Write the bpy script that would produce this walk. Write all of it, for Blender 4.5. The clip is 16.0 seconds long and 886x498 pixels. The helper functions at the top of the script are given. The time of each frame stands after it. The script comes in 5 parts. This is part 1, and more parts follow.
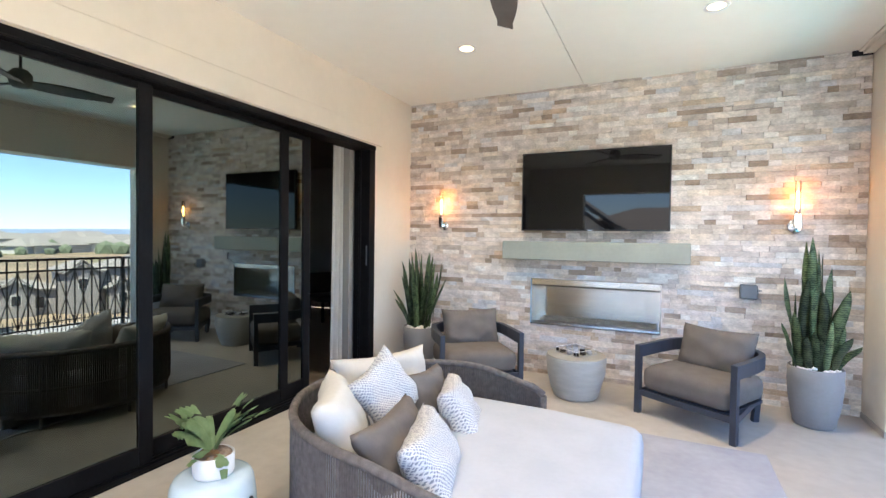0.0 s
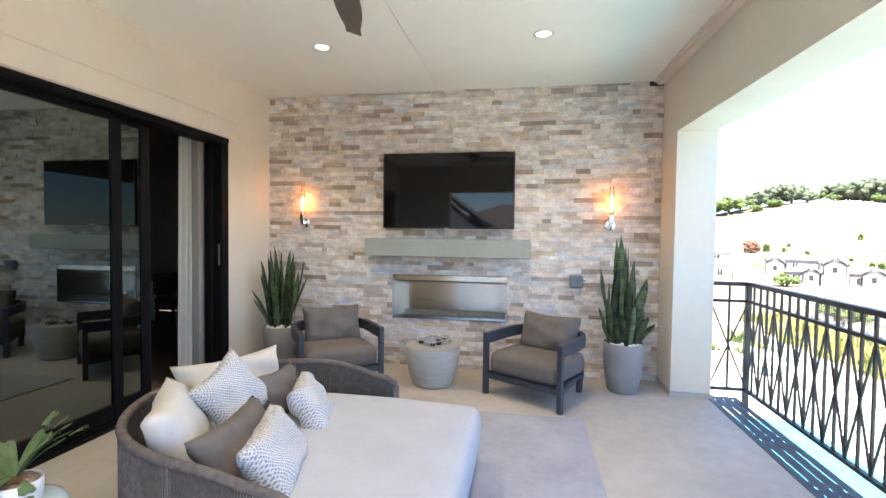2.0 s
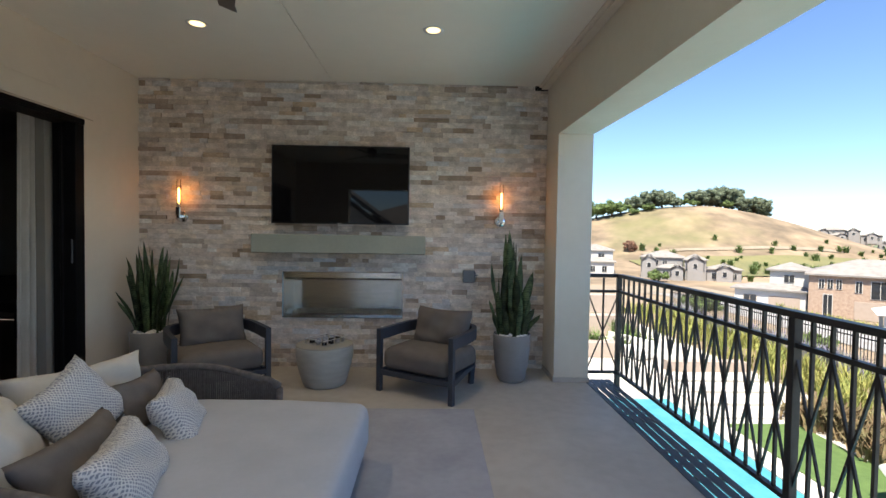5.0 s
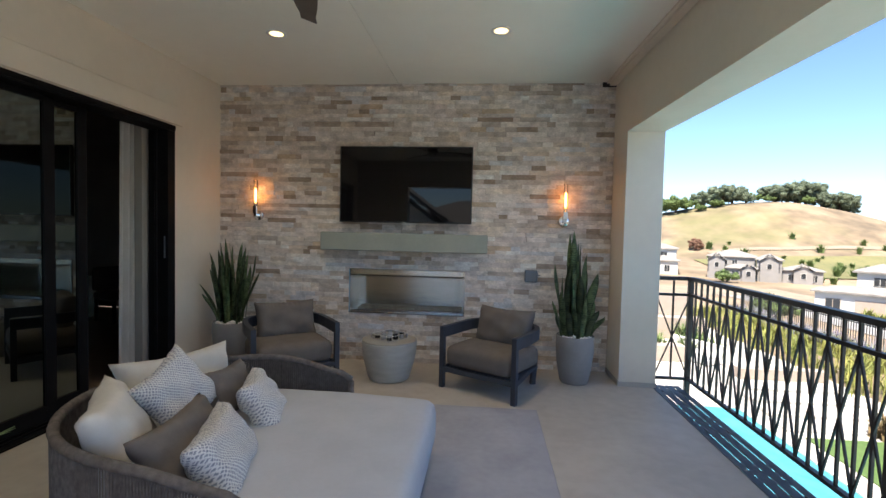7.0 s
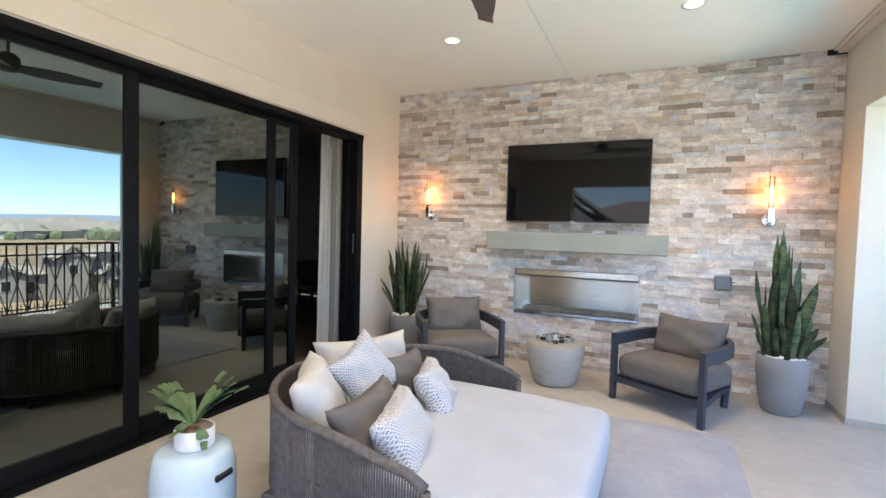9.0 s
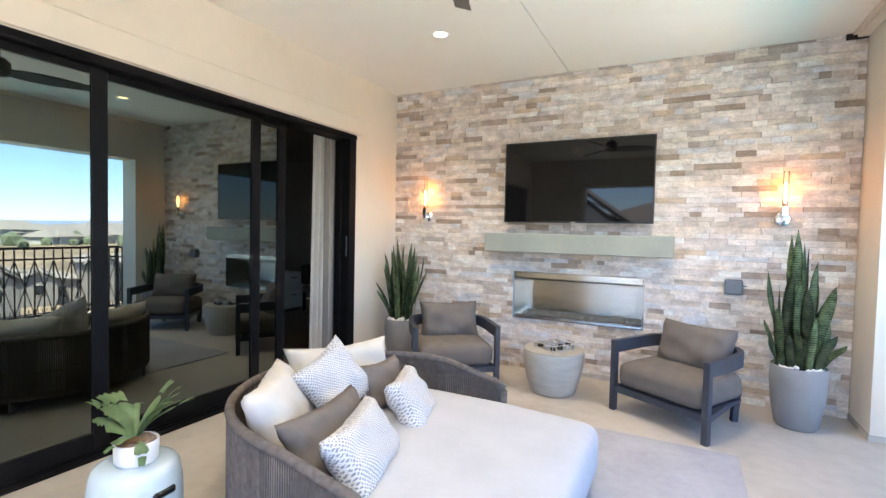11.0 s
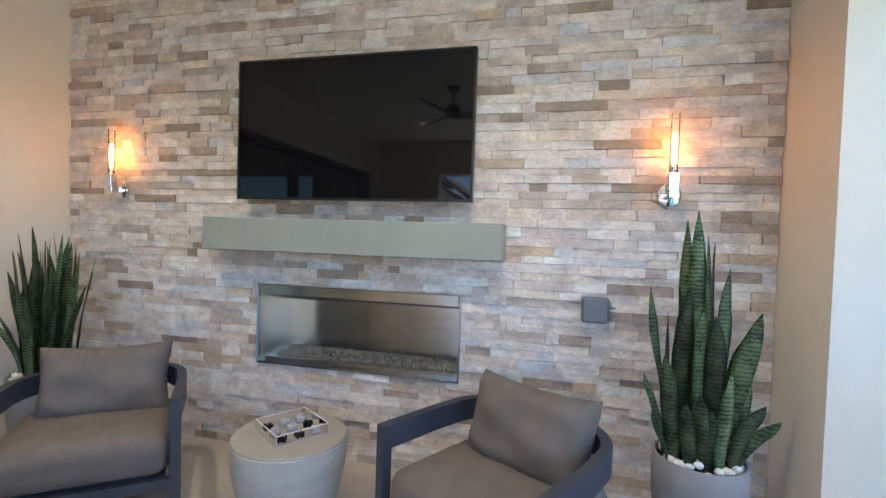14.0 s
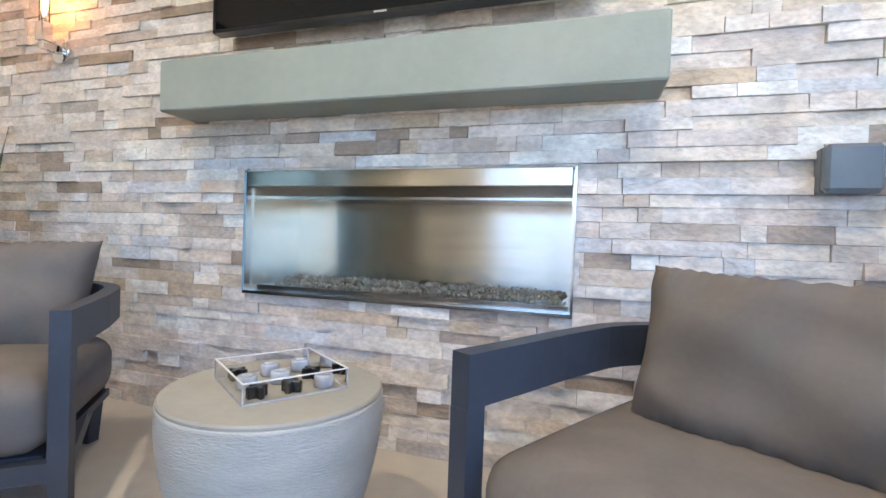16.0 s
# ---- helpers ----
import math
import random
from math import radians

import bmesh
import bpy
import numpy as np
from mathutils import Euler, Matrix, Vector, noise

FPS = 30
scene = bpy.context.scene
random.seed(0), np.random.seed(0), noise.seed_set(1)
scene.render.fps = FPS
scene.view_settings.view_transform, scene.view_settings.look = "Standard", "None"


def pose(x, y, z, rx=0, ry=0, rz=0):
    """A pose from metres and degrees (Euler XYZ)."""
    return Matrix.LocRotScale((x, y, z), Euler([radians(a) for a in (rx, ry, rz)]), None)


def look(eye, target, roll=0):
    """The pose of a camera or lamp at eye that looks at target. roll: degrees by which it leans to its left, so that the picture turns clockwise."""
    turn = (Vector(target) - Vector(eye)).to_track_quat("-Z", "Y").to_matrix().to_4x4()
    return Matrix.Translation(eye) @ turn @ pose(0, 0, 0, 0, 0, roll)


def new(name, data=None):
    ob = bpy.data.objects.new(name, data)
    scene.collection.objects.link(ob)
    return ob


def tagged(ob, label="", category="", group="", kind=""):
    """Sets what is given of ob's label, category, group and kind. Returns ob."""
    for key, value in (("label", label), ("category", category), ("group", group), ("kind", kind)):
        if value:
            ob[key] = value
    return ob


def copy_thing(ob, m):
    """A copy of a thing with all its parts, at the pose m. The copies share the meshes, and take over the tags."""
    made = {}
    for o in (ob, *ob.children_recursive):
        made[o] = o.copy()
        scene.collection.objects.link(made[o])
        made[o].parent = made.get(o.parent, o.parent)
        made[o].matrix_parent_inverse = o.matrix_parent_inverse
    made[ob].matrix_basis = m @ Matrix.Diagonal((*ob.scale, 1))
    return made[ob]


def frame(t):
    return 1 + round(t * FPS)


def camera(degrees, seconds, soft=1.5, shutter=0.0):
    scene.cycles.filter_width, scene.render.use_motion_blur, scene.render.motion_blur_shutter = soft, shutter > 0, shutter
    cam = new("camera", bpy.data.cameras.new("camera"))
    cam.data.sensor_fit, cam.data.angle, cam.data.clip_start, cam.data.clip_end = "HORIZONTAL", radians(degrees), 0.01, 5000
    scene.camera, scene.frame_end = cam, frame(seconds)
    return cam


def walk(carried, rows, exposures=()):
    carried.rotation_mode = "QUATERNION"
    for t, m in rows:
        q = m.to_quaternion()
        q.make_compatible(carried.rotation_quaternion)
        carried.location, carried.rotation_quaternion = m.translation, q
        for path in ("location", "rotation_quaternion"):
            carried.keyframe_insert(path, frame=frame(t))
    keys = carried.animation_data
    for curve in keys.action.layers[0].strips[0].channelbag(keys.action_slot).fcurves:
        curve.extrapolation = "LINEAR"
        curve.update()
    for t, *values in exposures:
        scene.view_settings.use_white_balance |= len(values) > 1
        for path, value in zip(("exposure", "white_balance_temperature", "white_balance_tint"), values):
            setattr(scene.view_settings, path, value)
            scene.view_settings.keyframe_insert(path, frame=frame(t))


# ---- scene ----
cam = camera(87.2, 16.0)
PATH = [
    (0, (2.944, -5.23, 1.518), (2.088, -3.423, 1.47), 0.8),
    (0.5, (3.009, -5.305, 1.54), (2.257, -3.453, 1.485), 0.7),
    (1, (3.045, -5.342, 1.563), (2.403, -3.449, 1.502), 0.7),
    (1.5, (3.098, -5.338, 1.561), (2.585, -3.406, 1.501), 0.7),
    (2, (3.153, -5.306, 1.554), (2.794, -3.34, 1.489), 0.7),
    (2.5, (3.163, -5.296, 1.55), (2.976, -3.306, 1.488), 0.7),
    (3, (3.207, -5.266, 1.544), (3.157, -3.268, 1.482), 0.7),
    (3.5, (3.234, -5.25, 1.548), (3.292, -3.251, 1.486), 0.8),
    (6, (3.272, -5.267, 1.483), (3.266, -3.268, 1.426), 1.1),
    (6.5, (3.23, -5.26, 1.502), (3.152, -3.263, 1.433), 1.2),
    (7, (3.171, -5.304, 1.542), (2.986, -3.314, 1.461), 1.3),
    (7.5, (3.133, -5.27, 1.493), (2.735, -3.312, 1.423), 1.5),
    (8, (3.066, -5.255, 1.463), (2.506, -3.336, 1.402), 1.6),
    (8.5, (3.045, -5.258, 1.476), (2.352, -3.383, 1.404), 1.6),
    (9, (3.078, -5.277, 1.501), (2.245, -3.461, 1.415), 1.6),
    (9.5, (3.082, -5.284, 1.496), (2.15, -3.516, 1.42), 1.3),
    (12, (3.424, -4.413, 1.488), (2.577, -2.603, 1.428), 1.2),
    (12.5, (3.502, -3.997, 1.488), (2.92, -2.085, 1.427), 1.2),
    (13, (3.57, -3.548, 1.438), (3.076, -1.61, 1.391), 1.3),
    (13.5, (3.58, -3.092, 1.431), (3.09, -1.154, 1.376), 1.6),
    (14, (3.466, -2.667, 1.424), (2.99, -0.725, 1.365), 1.8),
    (14.5, (3.346, -2.244, 1.301), (2.873, -0.302, 1.245), 1.8),
    (15, (3.182, -1.946, 1.207), (2.699, -0.007, 1.151), 1.9),
    (15.5, (3.04, -1.736, 1.014), (2.535, 0.198, 0.961), 1.8),
    (16, (2.979, -1.652, 0.808), (2.384, 0.257, 0.774), 2.0),
]
EXPOSURES = [(0.0, 3.60, 6600, 12), (1.5, 3.46, 6650, 12), (2.0, 3.25, 6750, 12), (2.5, 2.65, 6750, 10), (3.0, 2.14, 6850, 10), (3.5, 1.80, 6750, 9), (6.0, 1.66, 6850, 9),
             (7.0, 1.88, 6800, 10), (8.0, 2.58, 6850, 11), (8.5, 3.04, 6750, 12), (9.5, 3.50, 6700, 12), (12.0, 3.63, 6700, 12), (13.0, 3.20, 6750, 12), (13.5, 2.86, 6550, 11),
             (14.0, 3.00, 6450, 11), (15.0, 3.48, 6250, 11), (16.0, 3.62, 6350, 10)]
walk(cam, [(t, look(eye, target, roll)) for t, eye, target, roll in PATH], EXPOSURES)

# ---- world and sun ----
SUN_ELEVATION, SUN_AZIMUTH = 62, 205   # degrees; azimuth of the sun, clockwise from +y
world = bpy.data.worlds.new("world")
scene.world = world
world.use_nodes = True
wn = world.node_tree
sky = wn.nodes.new("ShaderNodeTexSky")
sky.sky_type, sky.sun_disc = "NISHITA", False
sky.sun_elevation, sky.sun_rotation = radians(SUN_ELEVATION), radians(SUN_AZIMUTH)
sky.air_density, sky.dust_density, sky.ozone_density = 0.85, 0.12, 2.0
tint = wn.nodes.new("ShaderNodeMix")   # a clear, slightly bluer summer sky
tint.data_type, tint.blend_type, tint.inputs[0].default_value = "RGBA", "MULTIPLY", 1.0
tint.inputs[7].default_value = (0.80, 0.93, 1.10, 1)
wn.links.new(sky.outputs[0], tint.inputs[6])
wn.links.new(tint.outputs[2], wn.nodes["Background"].inputs[0])
wn.nodes["Background"].inputs[1].default_value = 0.080
sun = new("sun", bpy.data.lights.new("sun", "SUN"))
sun.data.energy, sun.data.angle, sun.data.color = 4.2, radians(0.53), (1.0, 0.95, 0.87)
_a, _e = radians(SUN_AZIMUTH), radians(SUN_ELEVATION)
sun.matrix_world = look((math.sin(_a) * math.cos(_e) * 50, math.cos(_a) * math.cos(_e) * 50, math.sin(_e) * 50), (0, 0, 0))


# ---- materials ----
def mat(name, a, b=None, scale=6.0, rough=0.6, metal=0.0, bump=0.0, bump_scale=60.0, fine=0.35, stretch=(1, 1, 1), spec=0.5, coords="Object"):
    """Two colours mixed by coarse and fine noise, with fine relief."""
    m = bpy.data.materials.new(name)
    m.use_nodes = True
    nt = m.node_tree
    n, l = nt.nodes, nt.links
    p = n["Principled BSDF"]
    p.inputs["Roughness"].default_value, p.inputs["Metallic"].default_value = rough, metal
    p.inputs["Specular IOR Level"].default_value = spec
    b = b or tuple(c * 0.8 for c in a)
    tc, mp = n.new("ShaderNodeTexCoord"), n.new("ShaderNodeMapping")
    mp.inputs["Scale"].default_value = stretch
    l.new(tc.outputs[coords], mp.inputs[0])
    n1, n2 = n.new("ShaderNodeTexNoise"), n.new("ShaderNodeTexNoise")
    n1.inputs["Scale"].default_value, n1.inputs["Detail"].default_value = scale, 5
    n2.inputs["Scale"].default_value, n2.inputs["Detail"].default_value = scale * 9, 3
    l.new(mp.outputs[0], n1.inputs["Vector"]), l.new(mp.outputs[0], n2.inputs["Vector"])
    mx = n.new("ShaderNodeMath")
    mx.operation, mx.inputs[1].default_value = "MULTIPLY_ADD", fine
    l.new(n2.outputs[0], mx.inputs[0]), l.new(n1.outputs[0], mx.inputs[2])
    mr = n.new("ShaderNodeMapRange")
    mr.inputs[1].default_value, mr.inputs[2].default_value = 0.35 + fine / 2 - 0.05, 0.68 + fine / 2
    l.new(mx.outputs[0], mr.inputs[0])
    c = n.new("ShaderNodeMix")
    c.data_type = "RGBA"
    c.inputs[6].default_value, c.inputs[7].default_value = (*a, 1), (*b, 1)
    l.new(mr.outputs[0], c.inputs[0])
    out = c.outputs[2]
    l.new(out, p.inputs["Base Color"])
    if bump:
        n3, bp = n.new("ShaderNodeTexNoise"), n.new("ShaderNodeBump")
        n3.inputs["Scale"].default_value, n3.inputs["Detail"].default_value = bump_scale, 4
        bp.inputs["Strength"].default_value, bp.inputs["Distance"].default_value = bump, 0.01
        l.new(mp.outputs[0], n3.inputs["Vector"]), l.new(n3.outputs[0], bp.inputs["Height"])
        l.new(bp.outputs[0], p.inputs["Normal"])
    return m


def ramp_mat(name, colours, source, rough=0.75, bump=0.4, bump_scale=45, stretch=(1, 1, 1.7)):
    """A colour for each piece, drawn from a ramp, with grain on top. source: 'object' or 'island'."""
    m = bpy.data.materials.new(name)
    m.use_nodes = True
    n, l = m.node_tree.nodes, m.node_tree.links
    p = n["Principled BSDF"]
    p.inputs["Roughness"].default_value = rough
    p.inputs["Specular IOR Level"].default_value = 0.35
    if source == "object":
        r = n.new("ShaderNodeObjectInfo").outputs["Random"]
    else:
        r = n.new("ShaderNodeNewGeometry").outputs["Random Per Island"]
    cr = n.new("ShaderNodeValToRGB")
    cr.color_ramp.interpolation = "CONSTANT"
    while len(cr.color_ramp.elements) < len(colours):
        cr.color_ramp.elements.new(0.5)
    for i, c in enumerate(colours):
        cr.color_ramp.elements[i].position = i / (len(colours) - 1)
        cr.color_ramp.elements[i].color = (*c, 1)
    l.new(r, cr.inputs[0])
    geo, mp = n.new("ShaderNodeNewGeometry"), n.new("ShaderNodeMapping")
    mp.inputs["Scale"].default_value = stretch
    l.new(geo.outputs["Position"], mp.inputs[0])
    n1, n2 = n.new("ShaderNodeTexNoise"), n.new("ShaderNodeTexNoise")
    n1.inputs["Scale"].default_value, n1.inputs["Detail"].default_value = 9, 6
    n2.inputs["Scale"].default_value, n2.inputs["Detail"].default_value = bump_scale, 6
    l.new(mp.outputs[0], n1.inputs["Vector"]), l.new(mp.outputs[0], n2.inputs["Vector"])
    mr = n.new("ShaderNodeMapRange")
    mr.inputs[1].default_value, mr.inputs[2].default_value, mr.inputs[3].default_value, mr.inputs[4].default_value = 0.3, 0.7, 0.74, 1.16
    l.new(n1.outputs[0], mr.inputs[0])
    mix = n.new("ShaderNodeMix")
    mix.data_type, mix.blend_type, mix.inputs[0].default_value = "RGBA", "MULTIPLY", 1
    l.new(cr.outputs[0], mix.inputs[6]), l.new(mr.outputs[0], mix.inputs[7])
    mr2 = n.new("ShaderNodeMapRange")
    mr2.inputs[1].default_value, mr2.inputs[2].default_value, mr2.inputs[3].default_value, mr2.inputs[4].default_value = 0.36, 0.64, 0.87, 1.09
    l.new(n2.outputs[0], mr2.inputs[0])
    mix2 = n.new("ShaderNodeMix")
    mix2.data_type, mix2.blend_type, mix2.inputs[0].default_value = "RGBA", "MULTIPLY", 1
    l.new(mix.outputs[2], mix2.inputs[6]), l.new(mr2.outputs[0], mix2.inputs[7])
    n3, mr3, mix3 = n.new("ShaderNodeTexNoise"), n.new("ShaderNodeMapRange"), n.new("ShaderNodeMix")
    n3.inputs["Scale"].default_value, n3.inputs["Detail"].default_value = 4.0, 4
    mr3.inputs[1].default_value, mr3.inputs[2].default_value, mr3.inputs[4].default_value = 0.50, 0.72, 0.32
    mix3.data_type, mix3.blend_type = "RGBA", "MULTIPLY"
    mix3.inputs[7].default_value = (0.98, 0.86, 0.72, 1)
    l.new(mp.outputs[0], n3.inputs["Vector"]), l.new(n3.outputs[0], mr3.inputs[0]), l.new(mr3.outputs[0], mix3.inputs[0])
    l.new(mix2.outputs[2], mix3.inputs[6]), l.new(mix3.outputs[2], p.inputs["Base Color"])
    bp = n.new("ShaderNodeBump")
    bp.inputs["Strength"].default_value, bp.inputs["Distance"].default_value = bump, 0.012
    l.new(n2.outputs[0], bp.inputs["Height"]), l.new(bp.outputs[0], p.inputs["Normal"])
    return m


def emit(name, colour, strength):
    m = bpy.data.materials.new(name)
    m.use_nodes = True
    p = m.node_tree.nodes["Principled BSDF"]
    p.inputs["Base Color"].default_value = (*colour, 1)
    p.inputs["Emission Color"].default_value, p.inputs["Emission Strength"].default_value = (*colour, 1), strength
    return m


def clear(name, tint, ior, rough=0.0, gloss=(1, 1, 1)):
    """Clear or tinted sheet: gloss by Fresnel over a tinted see-through."""
    m = bpy.data.materials.new(name)
    m.use_nodes = True
    n, l = m.node_tree.nodes, m.node_tree.links
    tr, gl, fr, mx = n.new("ShaderNodeBsdfTransparent"), n.new("ShaderNodeBsdfGlossy"), n.new("ShaderNodeFresnel"), n.new("ShaderNodeMixShader")
    tr.inputs[0].default_value, gl.inputs[0].default_value, gl.inputs["Roughness"].default_value = (*tint, 1), (*gloss, 1), rough
    fr.inputs[0].default_value = ior
    l.new(fr.outputs[0], mx.inputs[0]), l.new(tr.outputs[0], mx.inputs[1]), l.new(gl.outputs[0], mx.inputs[2])
    l.new(mx.outputs[0], n["Material Output"].inputs[0])
    return m


STONES = [(0.706, 0.630, 0.570), (0.577, 0.501, 0.435), (0.777, 0.712, 0.659), (0.435, 0.353, 0.294), (0.683, 0.589, 0.501), (0.659, 0.595, 0.548), (0.730, 0.647, 0.559), (0.518, 0.454, 0.407), (0.800, 0.753, 0.706),
          (0.589, 0.471, 0.353), (0.694, 0.630, 0.582), (0.636, 0.548, 0.465), (0.730, 0.676, 0.642), (0.553, 0.477, 0.412), (0.777, 0.706, 0.624), (0.671, 0.589, 0.541), (0.612, 0.559, 0.524), (0.753, 0.688, 0.636), (0.642, 0.642, 0.653), (0.800, 0.786, 0.749), (0.749, 0.696, 0.642), (0.37, 0.29, 0.225), (0.45, 0.385, 0.33)]
M_STONE_OB = ramp_mat("ledger stone", STONES, "object", bump=0.5)
M_STONE = ramp_mat("ledger stone field", STONES, "island", bump=0.5)
M_STUCCO = mat("sand stucco", (0.74, 0.68, 0.58), (0.69, 0.63, 0.53), 1.5, 0.9, bump=0.25, bump_scale=180, coords="Object")
M_CEIL = mat("ceiling plaster", (0.86, 0.835, 0.76), (0.82, 0.795, 0.72), 0.8, 0.9, bump=0.12, bump_scale=150)
M_FLOOR = mat("sealed concrete", (0.51, 0.465, 0.41), (0.41, 0.37, 0.32), 1.1, 0.5, fine=0.55, bump=0.08, bump_scale=90)
M_GROUT = mat("mortar bed", (0.28, 0.25, 0.22), (0.22, 0.195, 0.17), 8, 0.95)
M_BLACK = mat("black aluminium", (0.005, 0.005, 0.006), (0.009, 0.009, 0.010), 5, 0.5, spec=0.1)
M_IRON = mat("bronze painted iron", (0.022, 0.019, 0.018), (0.04, 0.034, 0.03), 14, 0.45, bump=0.1)
M_GRATE = mat("grey slotted metal", (0.10, 0.115, 0.135), (0.075, 0.085, 0.10), 10, 0.5, 0.3)
M_GLASS = clear("tinted door glass", (0.11, 0.17, 0.14), 2.5, gloss=(0.87, 1.0, 0.96))
M_CLEAR = clear("clear glass", (0.98, 0.99, 0.99), 1.25)
M_ACRYL = clear("clear acrylic", (0.975, 0.98, 0.985), 1.42, 0.02)
M_FROST = mat("frosted clear plastic", (0.50, 0.52, 0.56), (0.34, 0.36, 0.40), 40, 0.12)
M_TV = mat("black screen", (0.004, 0.004, 0.005), (0.005, 0.005, 0.006), 3, 0.03, spec=0.27)
M_BEZEL = mat("black plastic", (0.008, 0.008, 0.009), None, 5, 0.3)
M_MANTEL = mat("grey-green cast concrete", (0.27, 0.30, 0.265), (0.32, 0.345, 0.305), 3, 0.7, bump=0.1, bump_scale=70)
M_STEEL = mat("brushed stainless", (0.50, 0.485, 0.46), (0.40, 0.39, 0.37), 5, 0.2, 1.0, bump=0.02, bump_scale=150, stretch=(5, 5, 0.4))
M_BRUSHED = mat("horizontally brushed stainless", (0.68, 0.64, 0.57), (0.58, 0.55, 0.49), 5, 0.22, 1.0, bump=0.0, stretch=(0.4, 0.4, 6))
_n = M_BRUSHED.node_tree.nodes
_tg = _n.new("ShaderNodeTangent")
_tg.direction_type, _tg.axis = "RADIAL", "Z"
M_BRUSHED.node_tree.links.new(_tg.outputs[0], _n["Principled BSDF"].inputs["Tangent"])
_n["Principled BSDF"].inputs["Anisotropic"].default_value, _n["Principled BSDF"].inputs["Anisotropic Rotation"].default_value = 0.95, 0.25
M_EDGEBLUE = mat("plain pale blue", (0.20, 0.36, 0.50), (0.24, 0.40, 0.54), 8, 0.35)
M_CHROME = mat("polished chrome", (0.75, 0.75, 0.76), (0.7, 0.7, 0.71), 5, 0.08, 1.0)
M_CRYST = mat("crushed glass", (0.36, 0.35, 0.31), (0.16, 0.155, 0.135), 24, 0.2)
M_FRAME = mat("charcoal blue painted aluminium", (0.042, 0.050, 0.068), (0.032, 0.038, 0.052), 6, 0.5, bump=0.05)
M_TAUPE = mat("taupe woven fabric", (0.172, 0.150, 0.134), (0.145, 0.127, 0.114), 9, 0.95, bump=0.12, bump_scale=800, spec=0.15)
M_WHITEF = mat("off-white canvas", (0.64, 0.615, 0.57), (0.57, 0.545, 0.50), 5, 0.95, bump=0.25, bump_scale=260, spec=0.15)
M_MATT = mat("pale grey canvas", (0.485, 0.505, 0.55), (0.44, 0.46, 0.505), 4, 0.95, bump=0.2, bump_scale=240, spec=0.15)
M_ROPE = mat("grey-brown rope", (0.17, 0.148, 0.138), (0.10, 0.088, 0.082), 30, 0.9, bump=0.3, bump_scale=200, spec=0.2)
M_POT = mat("grey cast planter", (0.27, 0.265, 0.265), (0.23, 0.225, 0.225), 5, 0.75, bump=0.12, bump_scale=120)
M_DRUM = mat("pale grey ribbed concrete", (0.48, 0.47, 0.43), (0.40, 0.39, 0.355), 5, 0.8, bump=0.35, bump_scale=60, stretch=(1, 1, 4))
M_DRUMTOP = mat("beige-grey concrete top", (0.36, 0.345, 0.30), (0.315, 0.30, 0.26), 4, 0.7, bump=0.12)
M_CERAM = mat("glazed pale blue ceramic", (0.48, 0.585, 0.64), (0.54, 0.63, 0.67), 4, 0.18)
M_WHITE = mat("white ceramic", (0.80, 0.79, 0.77), (0.75, 0.74, 0.72), 4, 0.4)
M_PEBBLE = mat("white pebble", (0.82, 0.80, 0.76), (0.72, 0.70, 0.66), 18, 0.5)
M_SOIL = mat("bark mulch", (0.16, 0.10, 0.07), (0.30, 0.22, 0.15), 60, 0.95, bump=0.5)
M_DARKSOIL = mat("dark soil", (0.03, 0.026, 0.022), (0.05, 0.043, 0.036), 40, 0.95, bump=0.5)
M_RUG = mat("blue-grey flat rug", (0.42, 0.42, 0.45), (0.33, 0.33, 0.365), 2.2, 0.97, bump=0.3, bump_scale=220, spec=0.1)
M_BOXG = mat("grey weatherproof plastic", (0.16, 0.19, 0.22), (0.14, 0.165, 0.19), 5, 0.45)
M_CURT = mat("cream linen curtain", (0.84, 0.81, 0.75), (0.77, 0.74, 0.68), 6, 0.95, bump=0.2, bump_scale=300)
M_DARKWALL = mat("near-black brown", (0.018, 0.015, 0.013), (0.028, 0.024, 0.02), 3, 0.5)
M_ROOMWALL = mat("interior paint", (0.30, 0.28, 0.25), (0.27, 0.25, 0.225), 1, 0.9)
M_CAB = mat("white lacquer", (0.75, 0.74, 0.71), (0.70, 0.69, 0.66), 2, 0.4)
M_WOODF = mat("oak floor", (0.22, 0.15, 0.10), (0.16, 0.11, 0.07), 4, 0.4, stretch=(1, 6, 1))
M_FAN = mat("grey-brown fan finish", (0.11, 0.10, 0.092), (0.085, 0.077, 0.07), 8, 0.5)
M_BULB = emit("warm filament", (1.0, 0.36, 0.07), 6.0)
M_LED = emit("downlight lens", (1.0, 0.76, 0.36), 0.9)
M_FERN = mat("staghorn leaf", (0.27, 0.38, 0.19), (0.17, 0.27, 0.11), 14, 0.55)
M_BROWNLEAF = mat("dry brown frond", (0.20, 0.085, 0.04), (0.28, 0.16, 0.07), 20, 0.8)
M_WATER = mat("pool water", (0.05, 0.24, 0.29), (0.075, 0.29, 0.34), 2.5, 0.06, bump=0.15, bump_scale=9, coords="Object")
M_COPING = mat("pale stone paving", (0.50, 0.46, 0.405), (0.42, 0.385, 0.34), 1.2, 0.8, bump=0.1)
M_LAWN = mat("turf", (0.085, 0.14, 0.035), (0.06, 0.105, 0.025), 5, 0.95, bump=0.6, bump_scale=40)
M_STREET = mat("pale concrete road", (0.28, 0.265, 0.25), (0.24, 0.23, 0.215), 0.6, 0.9, bump=0.1)
M_WALLWHITE = mat("white render", (0.50, 0.485, 0.455), (0.45, 0.435, 0.41), 0.5, 0.9)
